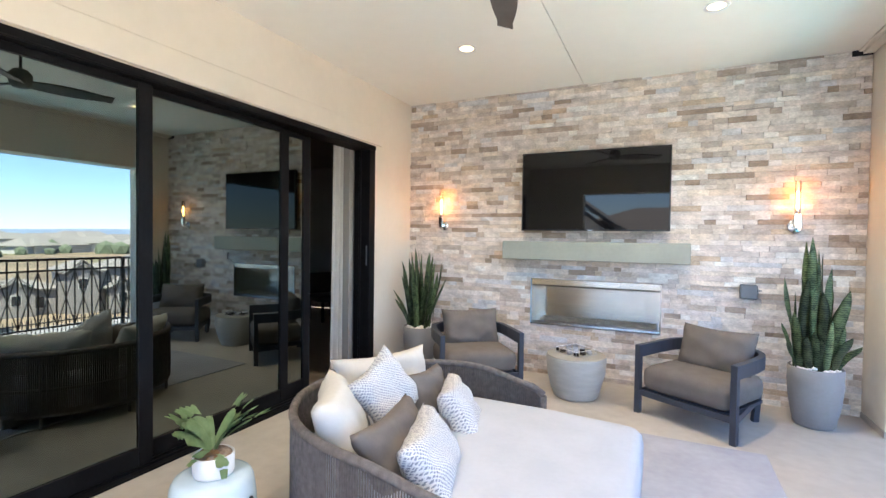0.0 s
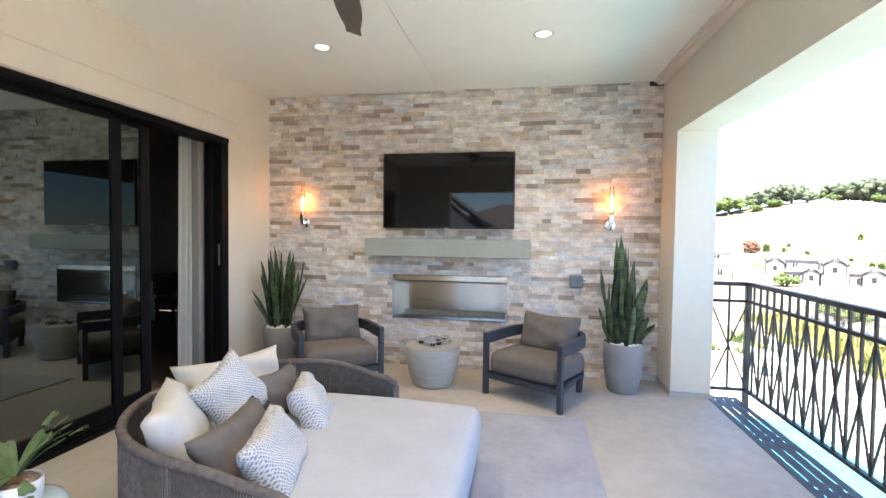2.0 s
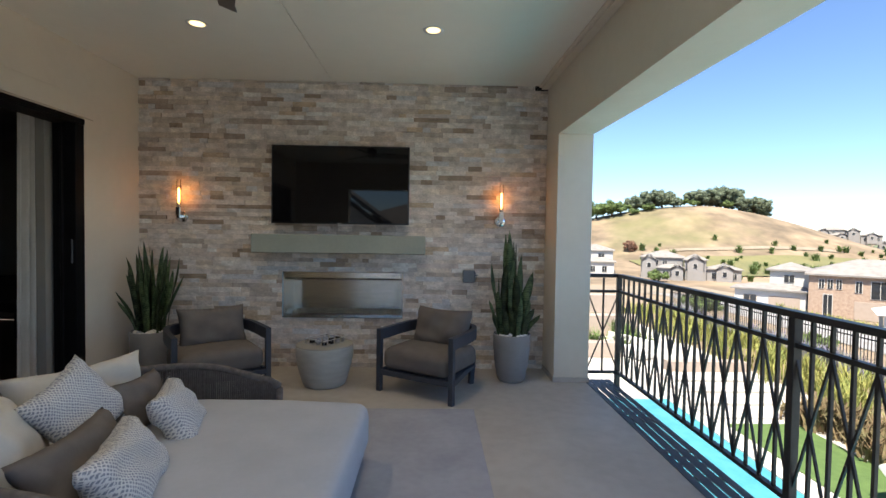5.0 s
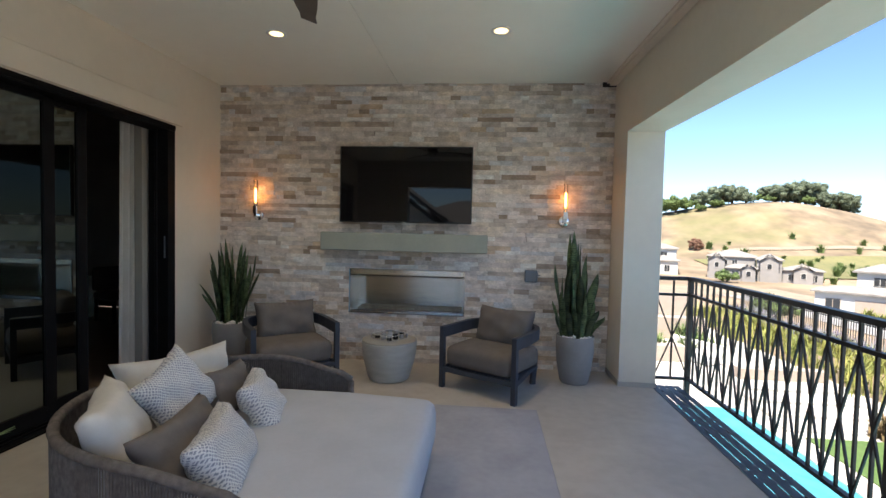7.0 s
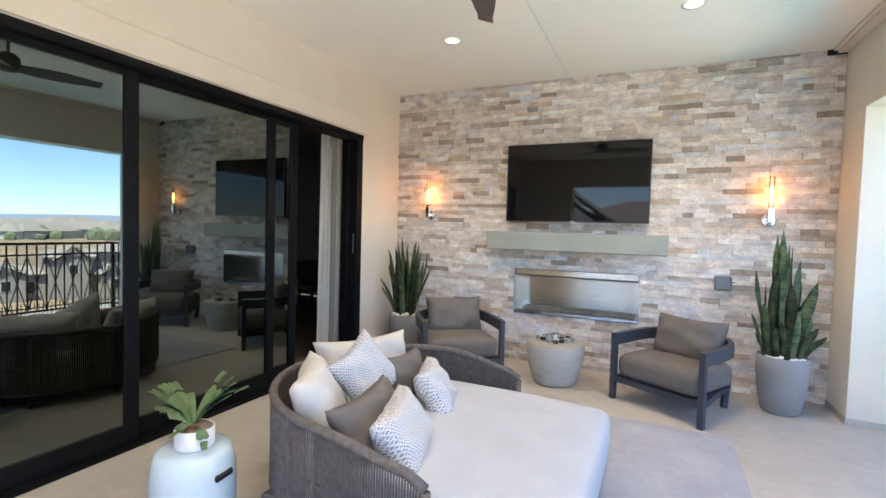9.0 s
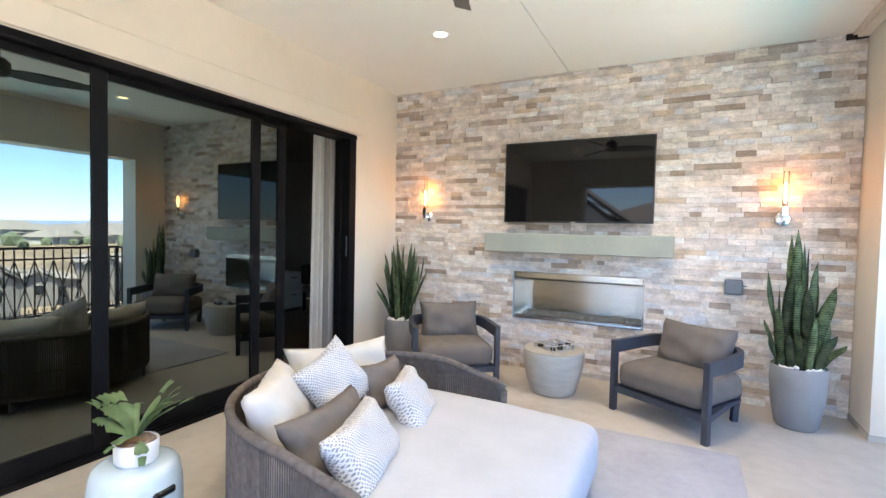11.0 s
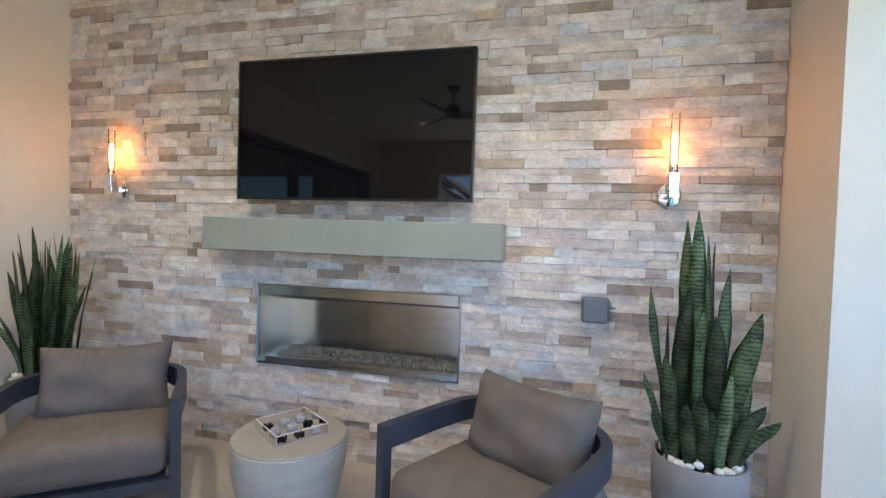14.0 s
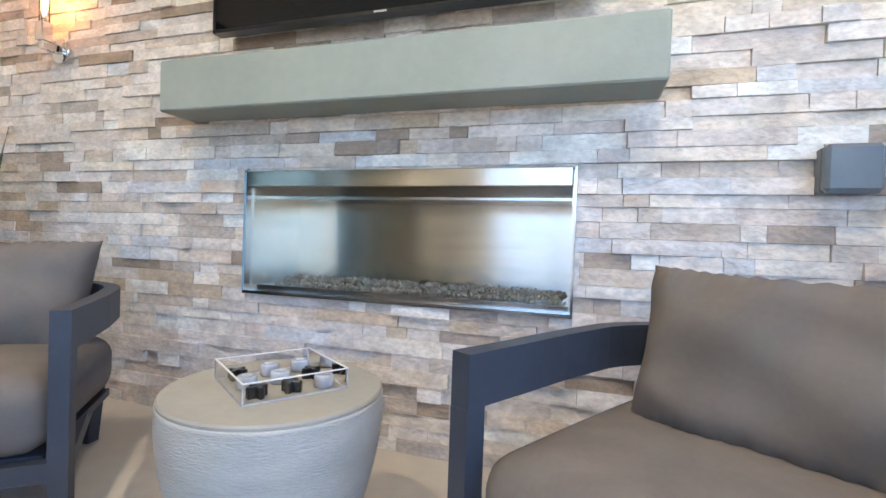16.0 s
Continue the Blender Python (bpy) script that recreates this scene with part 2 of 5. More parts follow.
M_WALLBROWN = mat("brown stone veneer", (0.27, 0.185, 0.135), (0.38, 0.285, 0.215), 3.0, 0.9, bump=0.4, bump_scale=6, fine=0.9)
M_WALLPALE = mat("pale painted render", (0.78, 0.78, 0.77), (0.72, 0.72, 0.71), 0.5, 0.9)
M_WALLGREY = mat("grey render", (0.27, 0.25, 0.235), (0.235, 0.22, 0.205), 0.5, 0.9)
M_ROOF = mat("grey concrete roof tile", (0.27, 0.245, 0.22), (0.19, 0.175, 0.16), 1.2, 0.9, bump=0.5, bump_scale=4, fine=0.6)
M_WIN = mat("dark window glass", (0.02, 0.023, 0.027), (0.03, 0.034, 0.04), 2, 0.1)
M_GARAGE = mat("tan garage door", (0.36, 0.29, 0.235), (0.32, 0.255, 0.205), 2, 0.7)
M_BARK = mat("bark", (0.10, 0.075, 0.055), (0.06, 0.045, 0.035), 8, 0.95, bump=0.4)
M_CROWN = mat("dull green foliage", (0.15, 0.175, 0.11), (0.08, 0.105, 0.065), 0.7, 0.9, fine=0.9)
M_CROWN2 = mat("bright green foliage", (0.12, 0.17, 0.05), (0.08, 0.115, 0.036), 0.7, 0.9, fine=0.9)
M_CROWN3 = mat("rust-coloured foliage", (0.22, 0.11, 0.07), (0.15, 0.08, 0.05), 0.7, 0.9, fine=0.9)
M_STRAW = mat("yellow-green ornamental grass", (0.30, 0.27, 0.07), (0.13, 0.17, 0.04), 1.6, 0.9, fine=0.9)
M_TRACK = mat("pale bare earth", (0.27, 0.215, 0.155), (0.21, 0.17, 0.12), 0.3, 0.95, fine=0.7)
M_FIELD = mat("olive mown field", (0.17, 0.155, 0.065), (0.12, 0.12, 0.05), 0.12, 0.95, fine=0.8)
# blue-grey base colour stands in for the haze of distance
M_HAZE = mat("haze-tinted far hills", (0.19, 0.245, 0.33), (0.16, 0.215, 0.30), 0.004, 1.0)
M_FLOWER = mat("orange bloom", (0.50, 0.20, 0.04), (0.16, 0.18, 0.05), 3.0, 0.9, fine=0.9)
M_HEDGE = mat("brown-green hedge", (0.10, 0.09, 0.035), (0.16, 0.10, 0.05), 2.5, 0.9, fine=0.9)
M_LAV = mat("lavender bloom", (0.20, 0.17, 0.26), (0.14, 0.16, 0.10), 2.5, 0.9, fine=0.9)


def leaf_material():
    """Snake plant: dark green with pale cross bands along the blade."""
    m = bpy.data.materials.new("banded snake plant leaf")
    m.use_nodes = True
    n, l = m.node_tree.nodes, m.node_tree.links
    p = n["Principled BSDF"]
    p.inputs["Roughness"].default_value = 0.42
    tc, wv, nz, ad, cr = n.new("ShaderNodeTexCoord"), n.new("ShaderNodeTexWave"), n.new("ShaderNodeTexNoise"), n.new("ShaderNodeMath"), n.new("ShaderNodeValToRGB")
    wv.bands_direction, wv.inputs["Scale"].default_value, wv.inputs["Distortion"].default_value = "Z", 17.0, 5.0
    wv.inputs["Detail"].default_value, wv.inputs["Detail Scale"].default_value = 3, 4.0
    nz.inputs["Scale"].default_value, nz.inputs["Detail"].default_value = 14, 4
    oi, vm, va = n.new("ShaderNodeObjectInfo"), n.new("ShaderNodeVectorMath"), n.new("ShaderNodeVectorMath")
    vm.operation, vm.inputs[1].default_value = "MULTIPLY", (3.1, 1.7, 9.0)
    l.new(oi.outputs["Random"], vm.inputs[0])
    l.new(tc.outputs["Object"], va.inputs[0]), l.new(vm.outputs[0], va.inputs[1])
    l.new(va.outputs[0], wv.inputs["Vector"]), l.new(va.outputs[0], nz.inputs["Vector"])
    ad.operation, ad.inputs[1].default_value = "MULTIPLY_ADD", 0.34
    l.new(wv.outputs["Fac"], ad.inputs[0]), l.new(nz.outputs[0], ad.inputs[2])
    cr.color_ramp.elements[0].position, cr.color_ramp.elements[0].color = 0.46, (0.018, 0.040, 0.018, 1)
    cr.color_ramp.elements[1].position, cr.color_ramp.elements[1].color = 0.92, (0.19, 0.27, 0.125, 1)
    l.new(ad.outputs[0], cr.inputs[0])
    leaf_tone, toned = n.new("ShaderNodeMapRange"), n.new("ShaderNodeMix")   # random brightness per leaf, the brighter ones painted to look sunlit
    leaf_tone.inputs[3].default_value, leaf_tone.inputs[4].default_value = 0.45, 1.45
    toned.data_type, toned.blend_type, toned.inputs[0].default_value = "RGBA", "MULTIPLY", 1.0
    l.new(oi.outputs["Random"], leaf_tone.inputs[0]), l.new(leaf_tone.outputs[0], toned.inputs[7])
    l.new(cr.outputs[0], toned.inputs[6]), l.new(toned.outputs[2], p.inputs["Base Color"])
    return m


def knit_material():
    """White knit with a grey-blue zigzag."""
    m = bpy.data.materials.new("white and grey patterned knit")
    m.use_nodes = True
    n, l = m.node_tree.nodes, m.node_tree.links
    p = n["Principled BSDF"]
    p.inputs["Roughness"].default_value, p.inputs["Specular IOR Level"].default_value = 0.95, 0.1
    tc, cr, bp, mu = n.new("ShaderNodeTexCoord"), n.new("ShaderNodeValToRGB"), n.new("ShaderNodeBump"), n.new("ShaderNodeMath")
    mu.operation = "MAXIMUM"
    for k, turn in enumerate((38, -38)):
        mp, wv = n.new("ShaderNodeMapping"), n.new("ShaderNodeTexWave")
        mp.inputs["Rotation"].default_value = (0, radians(turn), 0)
        wv.bands_direction, wv.inputs["Scale"].default_value = "X", 27.0 if k else 23.0
        wv.inputs["Distortion"].default_value, wv.inputs["Detail"].default_value, wv.inputs["Detail Scale"].default_value = 3.0, 2, 2.5
        l.new(tc.outputs["Object"], mp.inputs[0]), l.new(mp.outputs[0], wv.inputs["Vector"]), l.new(wv.outputs["Fac"], mu.inputs[k])
    cr.color_ramp.elements[0].position, cr.color_ramp.elements[0].color = 0.45, (0.26, 0.275, 0.315, 1)
    cr.color_ramp.elements[1].position, cr.color_ramp.elements[1].color = 0.82, (0.66, 0.65, 0.64, 1)
    bp.inputs["Strength"].default_value, bp.inputs["Distance"].default_value = 0.4, 0.006
    l.new(mu.outputs[0], cr.inputs[0]), l.new(cr.outputs[0], p.inputs["Base Color"])
    l.new(mu.outputs[0], bp.inputs["Height"]), l.new(bp.outputs[0], p.inputs["Normal"])
    return m


def ground_material():
    """Dry tan hillside with dull green patches and pale bare soil."""
    m = mat("dry hillside", (0.245, 0.178, 0.112), (0.165, 0.125, 0.082), 0.03, 0.95, fine=0.8, coords="Object")
    n, l = m.node_tree.nodes, m.node_tree.links
    p = n["Principled BSDF"]
    src = p.inputs["Base Color"].links[0].from_socket
    tc2, nz2, mr2, mx2 = n.new("ShaderNodeTexCoord"), n.new("ShaderNodeTexNoise"), n.new("ShaderNodeMapRange"), n.new("ShaderNodeMix")
    nz2.inputs["Scale"].default_value, nz2.inputs["Detail"].default_value = 0.09, 8
    mr2.inputs[1].default_value, mr2.inputs[2].default_value, mr2.inputs[3].default_value, mr2.inputs[4].default_value = 0.35, 0.65, 0.72, 1.35
    mx2.data_type, mx2.blend_type, mx2.inputs[0].default_value = "RGBA", "MULTIPLY", 1.0
    l.new(tc2.outputs["Object"], nz2.inputs["Vector"]), l.new(nz2.outputs[0], mr2.inputs[0])
    l.new(src, mx2.inputs[6]), l.new(mr2.outputs[0], mx2.inputs[7])
    src = mx2.outputs[2]
    tc, nz, mr, mx = n.new("ShaderNodeTexCoord"), n.new("ShaderNodeTexNoise"), n.new("ShaderNodeMapRange"), n.new("ShaderNodeMix")
    nz.inputs["Scale"].default_value, nz.inputs["Detail"].default_value = 0.013, 6
    mr.inputs[1].default_value, mr.inputs[2].default_value, mr.inputs[4].default_value = 0.52, 0.60, 0.75
    mx.data_type = "RGBA"
    mx.inputs[7].default_value = (0.125, 0.125, 0.05, 1)
    l.new(tc.outputs["Object"], nz.inputs["Vector"]), l.new(nz.outputs[0], mr.inputs[0]), l.new(mr.outputs[0], mx.inputs[0])
    l.new(src, mx.inputs[6]), l.new(mx.outputs[2], p.inputs["Base Color"])
    return m


M_LEAF, M_KNIT, M_GROUND = leaf_material(), knit_material(), ground_material()


# ---- building blocks ----
def link(name, bm, material, parent=None, smooth=False):
    me = bpy.data.meshes.new(name)
    bm.to_mesh(me)
    bm.free()
    me.materials.append(material)
    if smooth:
        for f in me.polygons:
            f.use_smooth = True
    ob = new(name, me)
    ob.parent = parent
    return ob


def part(name, bm, material, parent, label="", smooth=False):
    return tagged(link(name, bm, material, parent, smooth), label)


def thing(name, m, label, category, group="", kind=""):
    ob = new(name)
    ob.matrix_basis = m
    ob.empty_display_size = 0.1
    return tagged(ob, label, category, group, kind)


def add_box(bm, a, b, bevel=0.0, m=None, segments=1):
    r = bmesh.ops.create_cube(bm, size=1)
    for v in r["verts"]:
        v.co = Vector([a[i] + (v.co[i] + 0.5) * (b[i] - a[i]) for i in range(3)])
    if bevel:
        e = list({e for v in r["verts"] for e in v.link_edges})
        bmesh.ops.bevel(bm, geom=e, offset=bevel, segments=segments, affect="EDGES", profile=0.5)
    if m is not None:
        bm.verts.ensure_lookup_table()
        bmesh.ops.transform(bm, matrix=m, verts=[v for v in bm.verts])
    return bm


def boxes(*list_of, bevel=0.0):
    bm = bmesh.new()
    for a, b in list_of:
        add_box(bm, a, b, bevel)
    return bm


def bar(a, b, w, d=None, up=(0, 0, 1)):
    """A straight square bar from a to b."""
    a, b, d = Vector(a), Vector(b), d or w
    z = (b - a).normalized()
    x = Vector(up).cross(z)
    x = Vector((1, 0, 0)) if x.length < 1e-4 else x.normalized()
    y = z.cross(x)
    bm = bmesh.new()
    vs = [bm.verts.new(p + x * w / 2 * sx + y * d / 2 * sy) for p in (a, b) for sx, sy in ((-1, -1), (1, -1), (1, 1), (-1, 1))]
    for f in ((3, 2, 1, 0), (4, 5, 6, 7), (0, 1, 5, 4), (1, 2, 6, 5), (2, 3, 7, 6), (3, 0, 4, 7)):
        bm.faces.new([vs[i] for i in f])
    return bm


def lathe(profile, n=40, bm=None):
    """A turned shape from (radius, height) pairs; a radius of 0 closes it."""
    bm = bm or bmesh.new()
    rings = []
    for r, z in profile:
        rings.append([bm.verts.new((0, 0, z))] if r == 0 else [bm.verts.new((r * math.cos(2 * math.pi * i / n), r * math.sin(2 * math.pi * i / n), z)) for i in range(n)])
    for p, q in zip(rings, rings[1:]):
        for i in range(n):
            j = (i + 1) % n
            if len(p) == 1:
                bm.faces.new((p[0], q[j], q[i])) if len(q) > 1 else None
            elif len(q) == 1:
                bm.faces.new((p[i], p[j], q[0]))
            else:
                bm.faces.new((p[i], p[j], q[j], q[i]))
    bmesh.ops.recalc_face_normals(bm, faces=bm.faces[:])
    return bm


def sweep(path, width, height, closed=False):
    """A flat band along a path: width across (in plan), height in z; path gives x, y, z of its lower middle."""
    bm = bmesh.new()
    rows = []
    for i, p in enumerate(path):
        a, b = Vector(path[max(i - 1, 0)]), Vector(path[min(i + 1, len(path) - 1)])
        d = (b - a)
        d.z = 0
        d.normalize()
        n = Vector((-d.y, d.x, 0)) * width / 2
        h = height[i] if isinstance(height, list) else height
        p = Vector(p)
        rows.append([bm.verts.new(q) for q in (p - n, p + n, p + n + Vector((0, 0, h)), p - n + Vector((0, 0, h)))])
    for a, b in zip(rows, rows[1:]):
        for k in range(4):
            bm.faces.new((a[k], a[(k + 1) % 4], b[(k + 1) % 4], b[k]))
    bm.faces.new(rows[0])
    bm.faces.new(rows[-1][::-1])
    bmesh.ops.recalc_face_normals(bm, faces=bm.faces[:])
    return bm


def tube(points, radius, n=8):
    bm = bmesh.new()
    rings = []
    pts = [Vector(p) for p in points]
    for i, p in enumerate(pts):
        d = (pts[min(i + 1, len(pts) - 1)] - pts[max(i - 1, 0)]).normalized()
        q = d.to_track_quat("Z", "Y")
        r = radius[i] if isinstance(radius, list) else radius
        rings.append([bm.verts.new(p + q @ Vector((r * math.cos(2 * math.pi * k / n), r * math.sin(2 * math.pi * k / n), 0))) for k in range(n)])
    for a, b in zip(rings, rings[1:]):
        for k in range(n):
            bm.faces.new((a[k], a[(k + 1) % n], b[(k + 1) % n], b[k]))
    bm.faces.new(rings[0][::-1]), bm.faces.new(rings[-1])
    bmesh.ops.recalc_face_normals(bm, faces=bm.faces[:])
    return bm


def cushion_bm(w, h, t, seed=0, pinch=0.12, n=22, wrinkle=0.010):
    """A stuffed pillow, upright in x and z, with pulled corners and soft creases."""
    rnd = random.Random(seed)
    ph = [rnd.uniform(0, 6.28) for _ in range(4)]
    bm = bmesh.new()
    grid = {}
    for side in (-1, 1):
        for i in range(n + 1):
            for j in range(n + 1):
                u, v = 2 * i / n - 1, 2 * j / n - 1
                edge = i in (0, n) or j in (0, n)
                if edge and side == 1:
                    grid[side, i, j] = grid[-1, i, j]
                    continue
                x = u * (1 - pinch * (1 - abs(v) ** 1.5) * abs(u) ** 3)
                z = v * (1 - pinch * (1 - abs(u) ** 1.5) * abs(v) ** 3)
                puff = (max(0, 1 - u ** 4) * max(0, 1 - v ** 4)) ** 0.5
                y = side * t / 2 * puff
                y += wrinkle * puff * (math.sin(7 * u + 3 * v + ph[0]) * math.sin(4 * v - 2 * u + ph[1]) + 0.7 * math.sin(11 * v * u + ph[2]))
                y += side * 1.3 * wrinkle * math.sin(46 * u + 3 * math.sin(5 * u + ph[0]) + ph[3]) * math.exp(-((1 - abs(v)) / 0.18) ** 2) * (1 - u ** 6)
                y += side * 0.5 * wrinkle * math.sin(14 * (abs(u) + abs(v)) + ph[1]) * (abs(u * v)) ** 1.5 * puff
                grid[side, i, j] = bm.verts.new((x * w / 2, y, z * h / 2 - 0.02 * h * (1 - u * u) * max(v, 0)))
    for side in (-1, 1):
        for i in range(n):
            for j in range(n):
                q = [grid[side, i, j], grid[side, i + 1, j], grid[side, i + 1, j + 1], grid[side, i, j + 1]]
                bm.faces.new(q if side == -1 else q[::-1])
    return bm


def soft_block(a, b, bevel, crown=0.0, n=10):
    """A seat cushion or mattress: rounded block, its top slightly crowned."""
    bm = bmesh.new()
    add_box(bm, a, b)
    bmesh.ops.subdivide_edges(bm, edges=bm.edges[:], cuts=n, use_grid_fill=True)
    c, s = [(a[i] + b[i]) / 2 for i in range(3)], [(b[i] - a[i]) / 2 for i in range(3)]
    for v in bm.verts:
        q = [max(-s[i] + bevel, min(s[i] - bevel, v.co[i] - c[i])) for i in range(3)]
        d = Vector([v.co[i] - c[i] - q[i] for i in range(3)])
        if d.length > 0:
            m = max(abs(k) for k in d)
            d = d.normalized() * m
        v.co = Vector([c[i] + q[i] + d[i] for i in range(3)])
        if v.co.z > c[2]:
            v.co.z += crown * (1 - ((v.co.x - c[0]) / s[0]) ** 2) * (1 - ((v.co.y - c[1]) / s[1]) ** 2)
    return bm


def wall(name, list_of, material, label):
    return tagged(link(name, boxes(*list_of), material), label, "wall", kind="structure")


# ---- shell of the covered balcony ----
CEIL, WIDE, DOOR_TOP, BACK = 3.19, 4.52, 2.535, -6.1
tagged(link("floor", boxes(((-0.25, BACK - 0.1, -0.3), (4.88, 0.3, 0.0))), M_FLOOR), "sealed beige concrete balcony floor, faintly mottled", "floor", kind="structure")
tagged(link("ceiling", boxes(((0.0, BACK - 0.1, CEIL), (2.128, 0.3, CEIL + 0.12)), ((2.134, BACK - 0.1, CEIL), (4.80, 0.3, CEIL + 0.11)), ((2.1, BACK - 0.1, CEIL + 0.02), (2.16, 0.3, CEIL + 0.1))), M_CEIL),
       "smooth cream plaster ceiling with one narrow joint", "ceiling", kind="structure")
# unseen slab, sized to keep direct sun off the balcony
tagged(link("roof", boxes(((-7.0, -9.0, CEIL + 0.13), (-0.2, 2.6, CEIL + 0.5)), ((-0.2, -7.0, CEIL + 0.13), (5.25, 2.6, CEIL + 0.5))), M_ROOF), "unseen flat roof slab blocking the sun", "roof", kind="structure")
wall("wall_west", [((-0.2, -0.83, 0), (0, 0.3, CEIL)), ((-0.2, BACK, DOOR_TOP), (0, -0.83, CEIL)), ((-0.2, BACK - 0.3, 0), (0, -5.75, DOOR_TOP))], M_STUCCO, "warm sand stucco wall round the sliding doors")
tagged(link("trim", boxes(((0.0005, BACK, 2.545), (0.022, -0.72, 2.73)), bevel=0.005), M_STUCCO), "slightly raised stucco band over the sliding doors", "trim", kind="structure")


def splay(bm):
    """The open side is not quite square to the stone wall: it opens out southwards."""
    for v in bm.verts:
        v.co.x += 0.03 * max(0.0, -0.5 - v.co.y)
    return bm


tagged(link("beam_east", splay(boxes(((4.54, -0.5, 2.565), (4.90, 0.3, CEIL + 0.12)), ((4.54, BACK - 0.3, 2.565), (4.90, -0.5, CEIL + 0.12)))), M_STUCCO), "sand stucco beam over the open balcony side", "beam", kind="structure")
wall("pillar_north", [((4.54, -0.495, 0.05), (4.90, 0.3, 2.563))], M_STUCCO, "sand stucco pillar at the balcony corner")
tagged(link("baseboard", boxes(((4.53, -0.505, 0.002), (4.91, 0.3, 0.047))), M_COPING), "pale stone foot of the pillar", "baseboard", kind="structure")
wall("pillar_south", [((4.70, BACK - 0.3, 0.0), (5.06, BACK + 0.15, 2.563))], M_STUCCO, "sand stucco pillar at the far balcony corner")
wall("wall_south", [((0.0, BACK - 0.3, 0), (1.25, BACK, CEIL)), ((1.25, BACK - 0.3, 2.565), (4.70, BACK, CEIL))], M_STUCCO, "sand stucco end wall with a wide opening")
wall("wall_below", [((-7.0, -9.0, -3.4), (-0.2, 2.6, -0.32)), ((-0.2, -6.6, -3.4), (4.86, 2.6, -0.32))], M_STUCCO, "sand stucco lower storey of the house")
tagged(link("trim", splay(boxes(((4.46, -0.5, 3.15), (4.535, -0.04, 3.188)), ((4.43, -0.5, 3.172), (4.458, -0.04, 3.188)), ((4.46, BACK, 3.15), (4.535, -0.5, 3.188)), ((4.43, BACK, 3.172), (4.458, -0.5, 3.188)))), M_STUCCO), "slim cream shade track along the beam", "trim", kind="structure")
tagged(link("track_end_cap", boxes(((4.39, -0.035, 3.14), (4.535, -0.002, 3.189)), bevel=0.004), M_BEZEL), "dark plastic end cap of the shade track", "end cap")

# ---- room behind the sliding doors ----
tagged(link("floor_inside", boxes(((-5.6, -7.2, -0.3), (-0.26, 2.6, -0.005))), M_WOODF), "dark oak floor of the room indoors", "floor", kind="structure")
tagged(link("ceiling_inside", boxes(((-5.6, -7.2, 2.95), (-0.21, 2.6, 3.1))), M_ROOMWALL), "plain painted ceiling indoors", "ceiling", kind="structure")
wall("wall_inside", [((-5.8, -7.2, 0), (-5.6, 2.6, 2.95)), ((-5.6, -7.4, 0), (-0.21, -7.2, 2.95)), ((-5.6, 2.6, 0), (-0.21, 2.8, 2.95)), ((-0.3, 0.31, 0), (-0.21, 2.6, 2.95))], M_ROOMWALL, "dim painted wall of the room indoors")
# added near-black panel, so the back of the room reads dark
tagged(link("dark_backing", boxes(((-5.59, -2.0, 0.02), (-5.5, 2.58, 2.93)), bevel=0.01), M_DARKWALL), "added near-black panel keeping the room indoors dark", "wall panel", kind="structure")
cab = thing("media_cabinet", pose(-3.2, 0.7, -0.005), "white lacquered low cabinet standing indoors", "cabinet")
part("body", boxes(((-0.25, -0.8, 0.06), (0.22, 0.8, 0.70)), bevel=0.006), M_CAB, cab)
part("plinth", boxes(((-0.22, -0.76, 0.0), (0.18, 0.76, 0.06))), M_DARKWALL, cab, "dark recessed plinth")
for _y in (-0.79, -0.26, 0.27):
    for _z in (0.09, 0.40):
        d = part("drawer", boxes(((0.222, _y, _z), (0.242, _y + 0.51, _z + 0.28)), bevel=0.004), M_CAB, cab)
        part("handle", boxes(((0.243, _y + 0.19, _z + 0.21), (0.258, _y + 0.32, _z + 0.222)), bevel=0.002), M_BLACK, d, "black bar handle")
ch = thing("side_chair", pose(-2.6, 1.55, -0.005, 0, 0, 70), "dark upholstered chair in the dim room", "chair")
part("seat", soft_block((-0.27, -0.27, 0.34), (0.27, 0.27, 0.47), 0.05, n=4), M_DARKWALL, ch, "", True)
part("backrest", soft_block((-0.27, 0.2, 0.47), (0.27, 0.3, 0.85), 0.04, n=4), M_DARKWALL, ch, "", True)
for _x in (-0.22, 0.22):
    for _y in (-0.22, 0.24):
        part("leg", boxes(((_x - 0.02, _y - 0.02, 0), (_x + 0.02, _y + 0.02, 0.35))), M_BLACK, ch)

# ---- sliding glass doors ----
fr = tagged(new("door_1"), "black aluminium multi-panel sliding glass door, one panel open", "sliding door", kind="structure")
part("head_frame", boxes(((-0.195, -5.745, 2.475), (0.012, -0.835, 2.532)), ((0.012, -5.745, 2.485), (0.018, -0.835, 2.525))), M_BLACK, fr)
part("jamb", boxes(((-0.195, -0.945, 0.03), (0.012, -0.835, 2.473)), ((-0.11, -0.975, 0.03), (-0.09, -0.946, 2.473)), bevel=0.003), M_BLACK, fr)
part("jamb", boxes(((-0.195, -5.745, 0.03), (0.012, -5.655, 2.473))), M_BLACK, fr)
part("sill_track", boxes(((-0.24, -5.745, 0.001), (0.015, -0.835, 0.014)), ((-0.05, -5.65, 0.015), (-0.04, -0.95, 0.03)), ((-0.10, -5.65, 0.015), (-0.09, -0.95, 0.03)), ((-0.15, -5.65, 0.015), (-0.14, -0.95, 0.03))), M_BLACK, fr)
